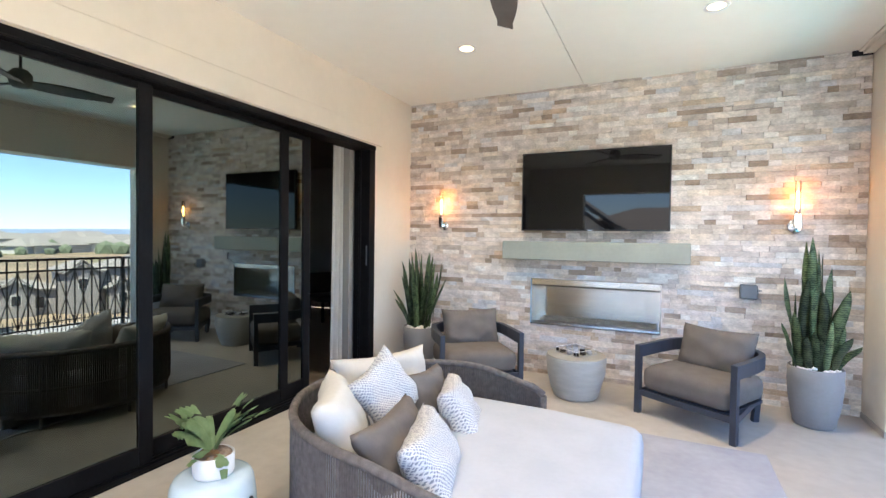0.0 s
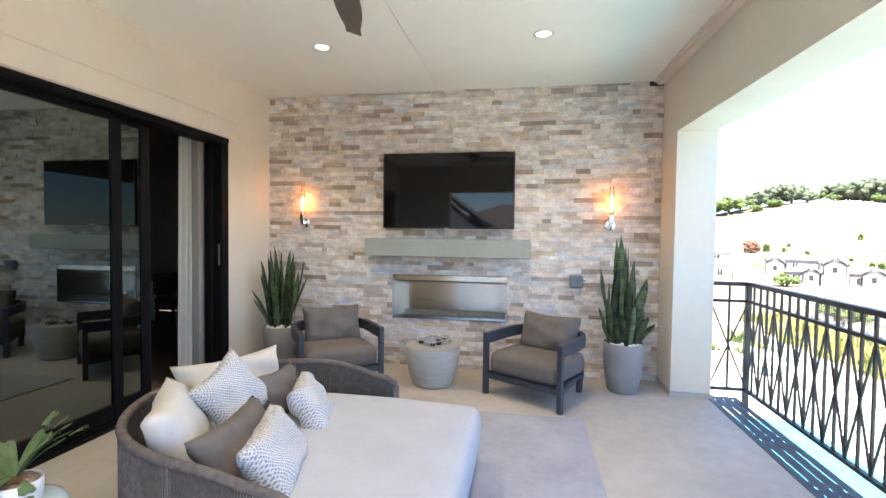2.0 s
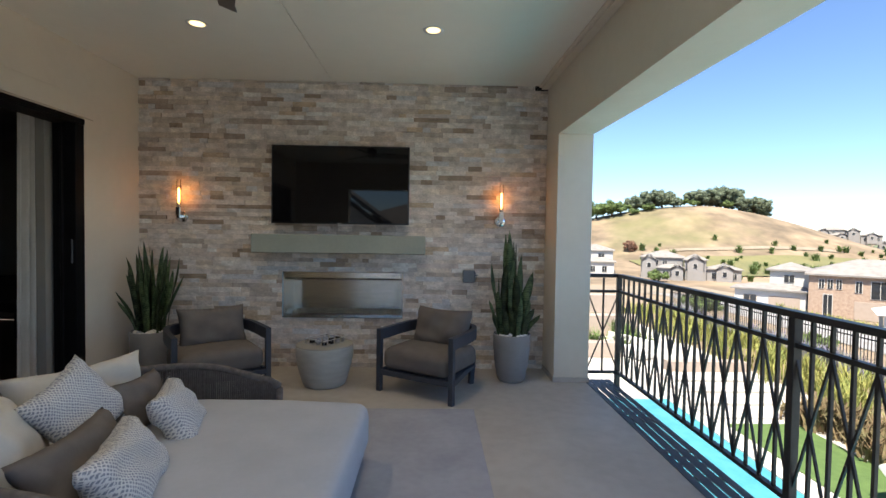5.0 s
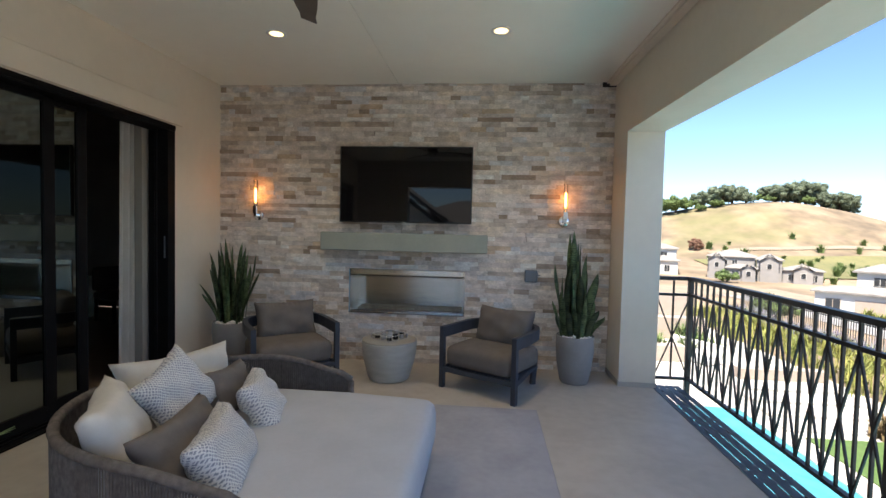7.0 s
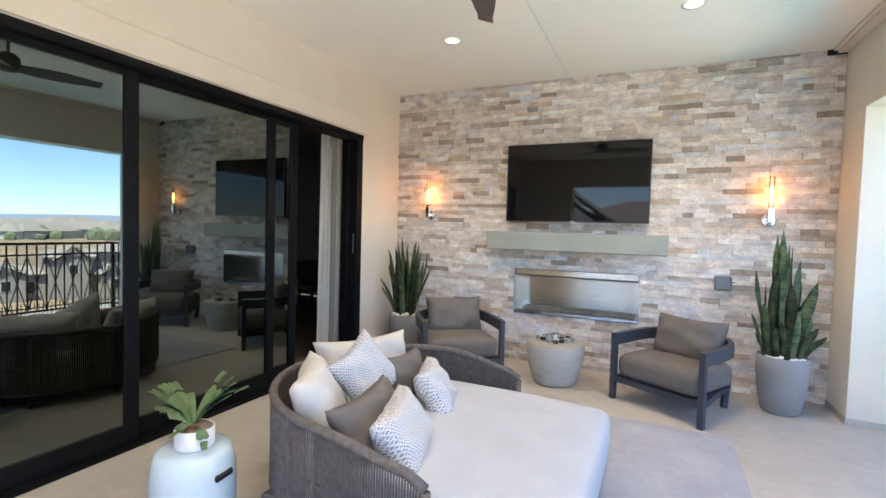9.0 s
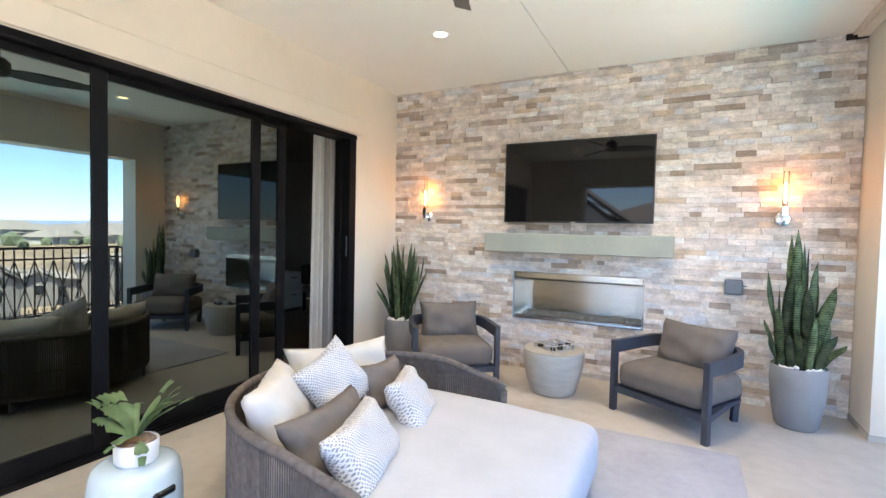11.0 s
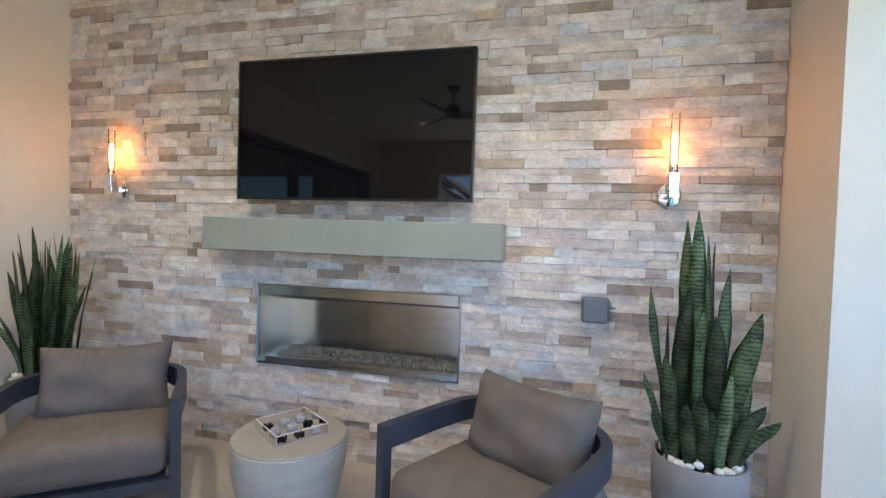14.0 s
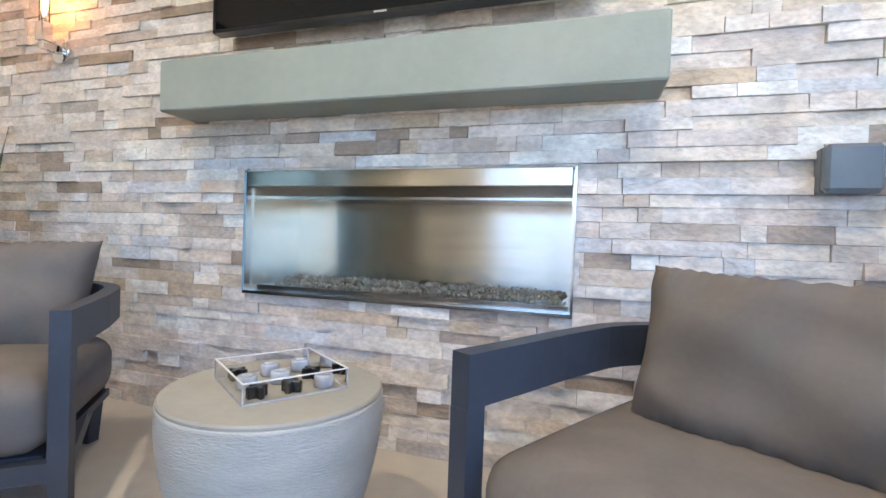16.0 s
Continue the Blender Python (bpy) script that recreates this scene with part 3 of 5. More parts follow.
part("pull_handle", boxes(((-0.03, -0.952, 1.20), (-0.012, -0.946, 1.42)), bevel=0.003), M_GRATE, fr, "slim dark metal pull handle")
for x0, y0, y1 in ((-0.045, -5.65, -3.31), (-0.095, -3.39, -2.05), (-0.145, -2.99, -1.71)):
    p = part("panel", boxes(((x0 - 0.04, y0, 0.032), (x0, y0 + 0.085, 2.472)), ((x0 - 0.04, y1 - 0.09, 0.032), (x0, y1, 2.472)),
                            ((x0 - 0.04, y0 + 0.0852, 0.032), (x0, y1 - 0.0902, 0.15)), ((x0 - 0.04, y0 + 0.0852, 2.425), (x0, y1 - 0.0902, 2.472)), bevel=0.003), M_BLACK, fr)
    g = part("pane", boxes(((x0 - 0.024, y0 + 0.08, 0.14), (x0 - 0.016, y1 - 0.08, 2.43))), M_GLASS, p, "dark tinted glass")
    g.visible_shadow = False


def curtain(y0, y1, x, z0, z1, folds, amp):
    bm = bmesh.new()
    n, rows = folds * 10, []
    for k in range(7):
        z = z1 + (z0 - z1) * k / 6
        rows.append([bm.verts.new((x + amp * (0.75 + 0.25 * k / 6) * math.sin(2 * math.pi * folds * i / n + 0.4 * math.sin(i * 0.3 + k * 0.2)), y0 + (y1 - y0) * i / n - 0.05 * k / 6 * (1 - i / n), z)) for i in range(n + 1)])
    for a, b in zip(rows, rows[1:]):
        for i in range(n):
            bm.faces.new((a[i], a[i + 1], b[i + 1], b[i]))
    r = bmesh.ops.solidify(bm, geom=bm.faces[:], thickness=0.004)
    return bm


cu = thing("curtain", pose(0, 0, 0), "cream linen curtain hanging in soft folds inside the doors", "curtain")
part("drape", curtain(-1.14, -0.72, -0.33, 0.03, 2.86, 6, 0.035), M_CURT, cu, "", True)
part("rod", tube([(-0.33, -1.6, 2.885), (-0.33, 0.2, 2.885)], 0.012), M_BLACK, cu, "black curtain rod")

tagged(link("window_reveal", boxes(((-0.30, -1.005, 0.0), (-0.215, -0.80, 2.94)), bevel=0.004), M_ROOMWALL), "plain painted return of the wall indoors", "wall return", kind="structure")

# ---- stone wall ----
FX0, FX1, FZ0, FZ1 = 1.593, 2.933, 0.565, 1.07
stone_wall = wall("wall_north", [((0, 0.012, 0), (FX0, 0.3, CEIL)), ((FX1, 0.012, 0), (4.538, 0.3, CEIL)), ((FX0, 0.012, 0), (FX1, 0.3, FZ0)), ((FX0, 0.012, FZ1), (FX1, 0.3, CEIL))], M_GROUT,
                  "accent wall of stacked pale taupe ledger stone")

# ---- fireplace ----
fp = thing("fireplace", pose(0, 0, 0), "linear stainless fireplace set into the stone wall", "fireplace")
D = 0.36
for a, b in (((FX0, 0.013, FZ0), (FX0 + 0.012, D, FZ1)), ((FX1 - 0.012, 0.013, FZ0), (FX1, D, FZ1))):
    part("side_panel", boxes((a, b)), M_BRUSHED, fp)
part("back_panel", boxes(((FX0 + 0.0122, D - 0.012, FZ0), (FX1 - 0.0122, D, FZ1))), M_BRUSHED, fp)
part("top_panel", boxes(((FX0 + 0.0122, 0.013, FZ1 - 0.012), (FX1 - 0.0122, D - 0.0122, FZ1))), M_STEEL, fp)
part("burner_tray", boxes(((FX0 + 0.0122, 0.013, FZ0), (FX1 - 0.0122, D - 0.0122, FZ0 + 0.03))), M_STEEL, fp)
part("surround", boxes(((FX0 - 0.003, -0.030, FZ0 - 0.004), (FX0 + 0.005, 0.0125, FZ1 + 0.004)), ((FX1 - 0.005, -0.030, FZ0 - 0.004), (FX1 + 0.003, 0.0125, FZ1 + 0.004)),
                       ((FX0 + 0.0052, -0.030, FZ0 - 0.004), (FX1 - 0.0052, 0.0125, FZ0 + 0.008))), M_STEEL, fp)
part("hood_strip", boxes(((FX0 + 0.0102, -0.028, FZ1 - 0.062), (FX1 - 0.0102, -0.012, FZ1 + 0.004)), bevel=0.003), M_BRUSHED, fp)
part("baffle", boxes(((FX0 + 0.0125, 0.10, FZ1 - 0.10), (FX1 - 0.0125, D - 0.0125, FZ1 - 0.09))), M_STEEL, fp)
# narrow pale blue strip along the left front edge
part("blue_edge", boxes(((FX0 - 0.0028, -0.0332, FZ0 + 0.009), (FX0 + 0.0075, -0.0302, FZ1 - 0.002))), M_EDGEBLUE, fp, "narrow pale blue strip")
gs = part("glass_screen", boxes(((FX0 + 0.05, 0.04, FZ0 + 0.031), (FX1 - 0.05, 0.046, FZ0 + 0.15))), M_CLEAR, fp, "low clear glass wind screen")
gs.visible_shadow = False


def crystals():
    rnd = random.Random(4)
    bm = bmesh.new()
    for _ in range(1900):
        x, y = rnd.uniform(FX0 + 0.08, FX1 - 0.03), rnd.uniform(0.065, D - 0.03)
        s = rnd.uniform(0.004, 0.0095)
        z = FZ0 + 0.034 + 0.035 * math.exp(-((y - 0.2) / 0.09) ** 2) * rnd.uniform(0.3, 1)
        q = Euler((rnd.uniform(0, 6), rnd.uniform(0, 6), rnd.uniform(0, 6))).to_matrix()
        vs = [bm.verts.new(Vector((x, y, z)) + q @ Vector(c) * s * rnd.uniform(0.7, 1.3)) for c in ((1, 0, -0.5), (-0.6, 0.9, -0.5), (-0.6, -0.9, -0.5), (0, 0, 1))]
        for f in ((0, 2, 1), (0, 1, 3), (1, 2, 3), (2, 0, 3)):
            bm.faces.new([vs[i] for i in f])
    return bm


tagged(part("crushed_glass", crystals(), M_CRYST, fp, "bed of crushed clear fire glass"), kind="stuff")
mt = tagged(link("mantel", boxes(((1.300, -0.195, 1.292), (3.183, 0.011, 1.495)), bevel=0.006), M_MANTEL), "thick grey-green cast concrete floating mantel shelf", "mantel")

# ---- television ----
tv = thing("television", pose(0, 0, 0), "large black flat television mounted on the stone wall, switched off", "television")
part("screen", boxes(((1.512, -0.129, 1.626), (2.988, -0.1242, 2.453))), M_TV, tv, "glossy black screen")
part("bezel", boxes(((1.50, -0.132, 1.612), (1.5118, -0.085, 2.465)), ((2.9882, -0.132, 1.612), (3.0, -0.085, 2.465)), ((1.512, -0.132, 1.612), (2.988, -0.085, 1.6258)), ((1.512, -0.132, 2.4532), (2.988, -0.085, 2.465))), M_BEZEL, tv)
part("back_shell", boxes(((1.53, -0.124, 1.64), (2.97, -0.06, 2.44)), bevel=0.01), M_BEZEL, tv)
part("wall_bracket", boxes(((1.95, -0.06, 1.85), (2.55, 0.011, 2.2))), M_BEZEL, tv, "steel wall bracket")
part("maker_badge", boxes(((2.215, -0.1335, 1.6155), (2.265, -0.1321, 1.6225))), M_CHROME, tv, "tiny silver badge")

# ---- wall sconces ----
def sconce(x):
    s = thing("wall_sconce", pose(x, 0, 1.668), "chrome wall sconce with a lit clear glass tube", "wall lamp", "sconces beside the television")
    q = pose(0, -0.028, 0, 90)
    bm = lathe([(0, 0), (0.060, 0), (0.060, 0.012), (0.055, 0.016), (0, 0.016)])
    bm.transform(q)
    part("wall_plate", bm, M_CHROME, s, "", True)
    part("mounting_stud", boxes(((-0.02, -0.028, -0.02), (0.02, 0.011, 0.02))), M_CHROME, s)
    part("arm", boxes(((-0.018, -0.125, -0.018), (0.018, -0.0445, 0.018)), bevel=0.002), M_CHROME, s)
    part("block", boxes(((-0.024, -0.135, 0.0182), (0.024, -0.087, 0.105)), bevel=0.002), M_CHROME, s)
    bm = lathe([(0, 0.1052), (0.017, 0.1052), (0.017, 0.150), (0, 0.150)], 20)
    bm.transform(pose(0, -0.111, 0))
    part("lamp_holder", bm, M_CHROME, s, "", True)
    bm = lathe([(0.021, 0.107), (0.021, 0.405), (0.0185, 0.405)], 28)
    bm.transform(pose(0, -0.111, 0))
    g = part("glass_tube", bm, M_CLEAR, s, "clear glass tube", True)
    g.visible_shadow = False
    bm = lathe([(0, 0.151), (0.009, 0.158), (0.0125, 0.20), (0.011, 0.30), (0, 0.315)], 14)
    bm.transform(pose(0, -0.111, 0))
    part("bulb", bm, M_BULB, s, "glowing warm filament bulb", True)
    lamp = new("sconce_light", bpy.data.lights.new("sconce_light", "POINT"))
    lamp.data.energy, lamp.data.color, lamp.data.shadow_soft_size = 0.07, (1.0, 0.38, 0.09), 0.03
    lamp.matrix_world = pose(x, -0.111, 1.668 + 0.235)


sconce(0.49)
sconce(4.02)

# ---- weatherproof socket ----
ob = thing("outlet_box", pose(3.677, 0, 1.05), "grey plastic weatherproof socket cover on the stone", "outlet box")
part("base", boxes(((-0.068, -0.05, -0.066), (0.066, 0.011, 0.066)), bevel=0.006), M_BOXG, ob)
part("lid", boxes(((-0.072, -0.088, -0.068), (0.070, -0.0505, 0.070)), bevel=0.012), M_BOXG, ob, "hinged bulging lid")
part("latch", boxes(((0.071, -0.07, 0.01), (0.10, -0.06, 0.02))), M_BOXG, ob)

# ---- ceiling lamps and fan ----
for x, y in ((1.333, -1.40), (3.247, -1.385), (1.333, -4.75), (3.247, -4.75)):
    d = thing("downlight", pose(x, y, CEIL), "recessed round downlight, lit, with a white trim", "downlight", "ceiling downlights")
    bm = lathe([(0.058, -0.002), (0.083, -0.006), (0.086, 0.0), (0.086, 0.004), (0.058, 0.004)], 36)
    part("trim_ring", bm, M_WHITE, d, "", True)
    spot = new("downlight_lamp", bpy.data.lights.new("downlight_lamp", "SPOT"))
    spot.data.energy, spot.data.color, spot.data.spot_size, spot.data.spot_blend, spot.data.shadow_soft_size = 15, (1.0, 0.84, 0.64), radians(125), 0.8, 0.055
    spot.matrix_world = pose(x, y, CEIL - 0.012)
    part("lens", lathe([(0, -0.0015), (0.057, -0.0015), (0.057, 0.003), (0, 0.003)], 30), M_LED, d, "glowing warm lens")
fan = thing("ceiling_fan", pose(2.2, -3.05, CEIL), "dark three-blade ceiling fan hanging from a short rod", "ceiling fan")
part("canopy", lathe([(0, 0), (0.07, 0), (0.065, -0.04), (0.02, -0.06), (0, -0.06)]), M_FAN, fan, "", True)
part("rod", lathe([(0, -0.06), (0.012, -0.06), (0.012, -0.22), (0, -0.22)], 16), M_FAN, fan)
part("motor", lathe([(0, -0.20), (0.05, -0.21), (0.085, -0.25), (0.085, -0.33), (0.06, -0.37), (0, -0.375)]), M_FAN, fan, "", True)
for k in range(3):
    bm = bmesh.new()
    rows = []
    for i in range(9):
        r = 0.07 + 0.63 * i / 8
        w = 0.045 + 0.035 * math.sin(math.pi * min(1, i / 8 + 0.1)) if i < 8 else 0.05
        rows.append([bm.verts.new((r, s * w, -0.335 + s * w * 0.30 + t)) for s, t in ((-1, 0), (1, 0), (1, 0.012), (-1, 0.012))])
    for a, b in zip(rows, rows[1:]):
        for j in range(4):
            bm.faces.new((a[j], a[(j + 1) % 4], b[(j + 1) % 4], b[j]))
    bm.faces.new(rows[0]), bm.faces.new(rows[-1][::-1])
    bmesh.ops.recalc_face_normals(bm, faces=bm.faces[:])
    bm.transform(pose(0, 0, 0, 0, 0, 106 + 120 * k))
    part("blade", bm, M_FAN, fan, "dark blade")

# ---- balustrade and slotted deck edge ----
RX, RZ, RS, RB = 5.235, 1.128, 0.945, 0.09
rail = thing("balustrade", pose(0, 0, 0), "dark bronze iron railing with crossed bars", "railing")


def rail_run(a, b, steps, first):
    """Top, middle and bottom rail from a to b, with uprights and crossing bars."""
    a, b = Vector(a), Vector(b)
    at = lambda f, z: (a.x + (b.x - a.x) * f, a.y + (b.y - a.y) * f, z)
    part("handrail", bar(at(0, RZ - 0.018), at(1, RZ - 0.018), 0.058, 0.036), M_IRON, rail)
    part("middle_rail", bar(at(0, RS), at(1, RS), 0.036, 0.026), M_IRON, rail)
    part("bottom_rail", bar(at(0, RB), at(1, RB), 0.036, 0.026), M_IRON, rail)
    for k in range(steps):
        f0, f1, fm = k / steps, (k + 1) / steps, (k + 0.5) / steps
        part("cross_bar", bar(at(f0, RS - 0.014), at(f1, RB + 0.014), 0.012), M_IRON, rail)
        part("cross_bar", bar(at(f1, RS - 0.014), at(f0, RB + 0.014), 0.0118), M_IRON, rail)
        part("upright", bar(at(fm, RB), at(fm, RZ - 0.04), 0.0165), M_IRON, rail)
        if k or first:
            part("upright", bar(at(f0, RB), at(f0, RZ - 0.04), 0.0165), M_IRON, rail)


def post(x, y):
    part("post", boxes(((x - 0.024, y - 0.024, -0.25), (x + 0.024, y + 0.024, RZ - 0.037)), bevel=0.003), M_IRON, rail)


YS = [-0.42, -2.80, -5.18, BACK - 0.35]
for p, q, n in zip(YS, YS[1:], (10, 10, 5)):
    rail_run((RX, p, 0), (RX, q, 0), n, False)
    post(RX, p)
post(RX, YS[-1])
rail_run((4.905, -0.42, 0), (RX, -0.42, 0), 1, True)
rail_run((0.9, BACK - 0.42, 0), (RX, BACK - 0.42, 0), 16, True)
gr = thing("slotted_grate", pose(0, 0, 0), "grey slotted metal deck edge between floor and railing", "grate")
part("edge_strip", boxes(((4.884, BACK - 0.3, -0.004), (4.934, -0.40, 0.004))), M_GRATE, gr)
part("edge_strip", boxes(((5.112, BACK - 0.3, -0.004), (5.165, -0.40, 0.004))), M_GRATE, gr)
for x in (4.950, 5.029):
    part("slat", boxes(((x, BACK - 0.3, -0.004), (x + 0.065, -0.40, 0.004))), M_GRATE, gr)
for k in range(8):
    y = -0.41 - 0.80 * k
    for c in (0.0, 0.10, 0.20):   # short slots between three webs, then one long run
        part("cross_web", boxes(((4.9345, y - c - 0.055, -0.003), (5.1115, y - c, 0.003))), M_GRATE, gr)
for k in range(7):
    y = -0.55 - 0.92 * k
    part("bracket", boxes(((4.885, y - 0.012, -0.03), (5.16, y + 0.012, -0.005))), M_IRON, gr)

# ---- rug ----
tagged(link("rug", boxes(((1.25, -3.95, 0.001), (3.64, -1.29, 0.011)), bevel=0.004), M_RUG), "flat blue-grey rug lying under the daybed", "rug")


# ---- daybed ----
def daybed():
    d = thing("daybed", pose(0, 0, 0.011), "round-backed rope-woven daybed with a pale grey mattress", "daybed")
    cy, r, xc, xe = -2.83, 0.79, 1.78, 2.27
    path = [(xe - 0.05 - (xe - 0.05 - xc) * i / 6, cy + r) for i in range(6)]
    path += [(xc - r * math.sin(a), cy + r * math.cos(a)) for a in [math.pi * i / 30 for i in range(31)]]
    path += [(xc + (xe - xc) * i / 6, cy - r) for i in range(1, 7)]
    n = len(path)
    top = []
    for i in range(n):
        e = min(i, n - 1 - i)
        top.append(0.575 - 0.105 * math.exp(-(e / 4.5) ** 2) - (0.04 if e == 0 else 0.0))
    part("top_rail", tube([(x, y, t) for (x, y), t in zip(path, top)], 0.024, 10), M_ROPE, d, "rope-wrapped rounded top rail", True)
    part("bottom_rail", tube([(x, y, 0.10) for x, y in path], 0.018, 8), M_ROPE, d, "", True)
    part("middle_rail", tube([(x, y, 0.30) for x, y in path], 0.012, 6), M_ROPE, d, "", True)
    for i in (0, n - 1):
        x, y = path[i]
        part("end_post", tube([(x, y, 0.10), (x, y, top[i] - 0.01)], 0.022, 10), M_ROPE, d, "", True)
    # closely set vertical cords, joined by the length between two rails' uprights
    seg = [(Vector((*path[i], 0)), Vector((*path[i + 1], 0)), top[i], top[i + 1]) for i in range(n - 1)]
    for s in range(0, n - 1, 7):
        bm = bmesh.new()
        for a, b, t0, t1 in seg[s:s + 7]:
            k = max(2, int((b - a).length / 0.0125))
            nrm = Vector((-(b - a).y, (b - a).x, 0)).normalized()
            for j in range(k):
                f = (j + 0.5) / k
                p, h = a.lerp(b, f), t0 + (t1 - t0) * f
                for side in (-0.012, 0.012):
                    c = p + nrm * side
                    u = (b - a).normalized() * 0.0047
                    v = nrm * 0.0042
                    lo = [bm.verts.new((c + q).to_tuple()[:2] + (0.10,)) for q in (-u, v, u, -v)]
                    hi = [bm.verts.new((c + q).to_tuple()[:2] + (h,)) for q in (-u, v, u, -v)]
                    for m in range(4):
                        bm.faces.new((lo[m], lo[(m + 1) % 4], hi[(m + 1) % 4], hi[m]))
        bmesh.ops.recalc_face_normals(bm, faces=bm.faces[:])
        tagged(part("rope_weave", bm, M_ROPE, d, "vertical grey-brown cords"), kind="stuff")
        a, b, t0, t1 = seg[s]
        part("upright", tube([(a.x, a.y, 0.0), (a.x, a.y, t0)], 0.013, 6), M_ROPE, d)
    part("base", boxes(((1.30, cy - 0.72, 0.04), (2.80, cy + 0.60, 0.12)), bevel=0.01), M_ROPE, d)
    for x, y in ((1.4, cy - 0.6), (1.4, cy + 0.5), (2.72, cy - 0.62), (2.72, cy + 0.5)):
        part("foot", _moved(lathe([(0, 0), (0.022, 0), (0.028, 0.04), (0, 0.04)], 16), x, y), M_IRON, d)
    mb = bmesh.new()
    out = [(2.865, cy + 0.665), (2.865, cy - 0.735), (xc, cy - 0.735)] + [(xc - 0.735 * math.sin(a), cy - 0.735 * math.cos(a)) for a in [math.pi * i / 24 for i in range(1, 24)]] + [(xc, cy + 0.735), (2.25, cy + 0.735)]
    out = round_poly(out, 0.09)
    rows = []
    for inset, z in ((0.02, 0.121), (0.0, 0.15), (0.0, 0.30), (0.012, 0.345), (0.035, 0.368), (0.08, 0.379), (0.3, 0.386)):
        c = Vector((2.0, cy - 0.02))
        rows.append([mb.verts.new((*(Vector(p) - (Vector(p) - c).normalized() * inset), z)) for p in out])
    for a, b in zip(rows, rows[1:]):
        for i in range(len(out)):
            j = (i + 1) % len(out)
            mb.faces.new((a[i], a[j], b[j], b[i]))
    mb.faces.new(rows[-1]), mb.faces.new(rows[0][::-1])
    bmesh.ops.recalc_face_normals(mb, faces=mb.faces[:])
    part("mattress", mb, M_MATT, d, "pale grey canvas mattress", True)


def _moved(bm, x, y, z=0.0):
    bm.transform(Matrix.Translation((x, y, z)))
    return bm


def round_poly(pts, r, n=5):
    """Rounds the sharp corners of a plan outline."""
    res = []
    for i, p in enumerate(pts):
        p, a, b = Vector(p), Vector(pts[i - 1]), Vector(pts[(i + 1) % len(pts)])
        u, v = (a - p).normalized(), (b - p).normalized()
        if u.dot(v) < -0.8:
            res.append(p)
            continue
        for k in range(n + 1):
            f = k / n
            res.append((p + u * r) * (1 - f) ** 2 + p * 2 * f * (1 - f) + (p + v * r) * f * f)
    return res


daybed()


def pillow(label, material, w, h, t, m, seed, group="pillows on the daybed"):
    ob = link("pillow", cushion_bm(w, h, t, seed), material, None, True)
    ob.matrix_basis = m
    return tagged(ob, label, "pillow", group)


pillow("large off-white canvas pillow leaning on the woven back", M_WHITEF, 0.64, 0.44, 0.19, pose(1.415, -3.225, 0.53, -28, 0, 124), 1)
pillow("large off-white canvas pillow standing at the daybed's back", M_WHITEF, 0.74, 0.44, 0.18, pose(1.265, -2.555, 0.525, -24, 0, 64), 2)
pillow("white and grey patterned knit pillow, tilted on its corner", M_KNIT, 0.41, 0.41, 0.16, pose(1.47, -2.88, 0.60, -30, -24, 88), 3)
pillow("plain taupe fabric pillow leaning among the others", M_TAUPE, 0.62, 0.36, 0.16, pose(1.765, -3.235, 0.48, -32, 0, 96), 4)
pillow("smaller plain taupe fabric pillow", M_TAUPE, 0.38, 0.32, 0.15, pose(1.59, -2.565, 0.515, -26, 0, 80), 5)
pillow("white and grey patterned knit lumbar pillow", M_KNIT, 0.60, 0.33, 0.18, pose(1.95, -3.235, 0.475, -34, 0, 108), 6)
pillow("white and grey patterned knit pillow lying against another", M_KNIT, 0.46, 0.34, 0.16, pose(1.825, -2.60, 0.48, -34, 0, 108), 7)


# ---- armchairs ----
def armchair():
    c = thing("armchair", pose(0, 0, 0), "charcoal-framed armchair with taupe seat and back cushions", "armchair", "armchairs by the fireplace")
    W, AZ = 0.395, 0.60
    for s in (-1, 1):
        part("front_leg", bar((s * W, 0.0, 0.0), (s * W, 0.0, AZ - 0.105), 0.045, 0.048), M_FRAME, c)
        part("back_leg", bar((s * (W - 0.13), 0.66, 0.0), (s * (W - 0.10), 0.64, 0.30), 0.045), M_FRAME, c)
        part("side_rail", bar((s * W, 0.025, 0.185), (s * (W - 0.115), 0.64, 0.185), 0.03, 0.05), M_FRAME, c)
    part("front_rail", boxes(((-W + 0.023, -0.015, 0.16), (W - 0.023, 0.02, 0.21))), M_FRAME, c)
    path = [(W, -0.023), (W, 0.15), (W, 0.30), (W - 0.01, 0.42)]
    path += [(W - 0.01 - 0.28 * (1 - math.cos(a)), 0.42 + 0.26 * math.sin(a)) for a in [math.pi / 2 * i / 8 for i in range(1, 9)]]
    path = path + [(-x, y) for x, y in path[::-1]]
    part("arm_band", sweep([(x, y, AZ - 0.105 + 0.03 * max(0, y) ** 2) for x, y in path], 0.046, 0.105), M_FRAME, c, "curved band forming arms and back")
    part("seat_slats", boxes(((-W + 0.05, 0.03, 0.19), (W - 0.05, 0.60, 0.215))), M_FRAME, c)
    part("seat_cushion", soft_block((-0.365, -0.02, 0.217), (0.365, 0.61, 0.425), 0.075, 0.022, 14), M_TAUPE, c, "thick taupe seat cushion", True)
    bm = cushion_bm(0.615, 0.40, 0.24, 11, 0.075, 60, 0.0095)
    bm.transform(pose(0.022, 0.485, 0.575, -17))
    part("back_cushion", bm, M_TAUPE, c, "plump taupe back cushion", True)
    return c


c2 = armchair()
c2.matrix_basis = pose(3.11, -0.99, 0, 0, 0, -30.7)
copy_thing(c2, pose(1.395, -1.05, 0, 0, 0, 38.5))

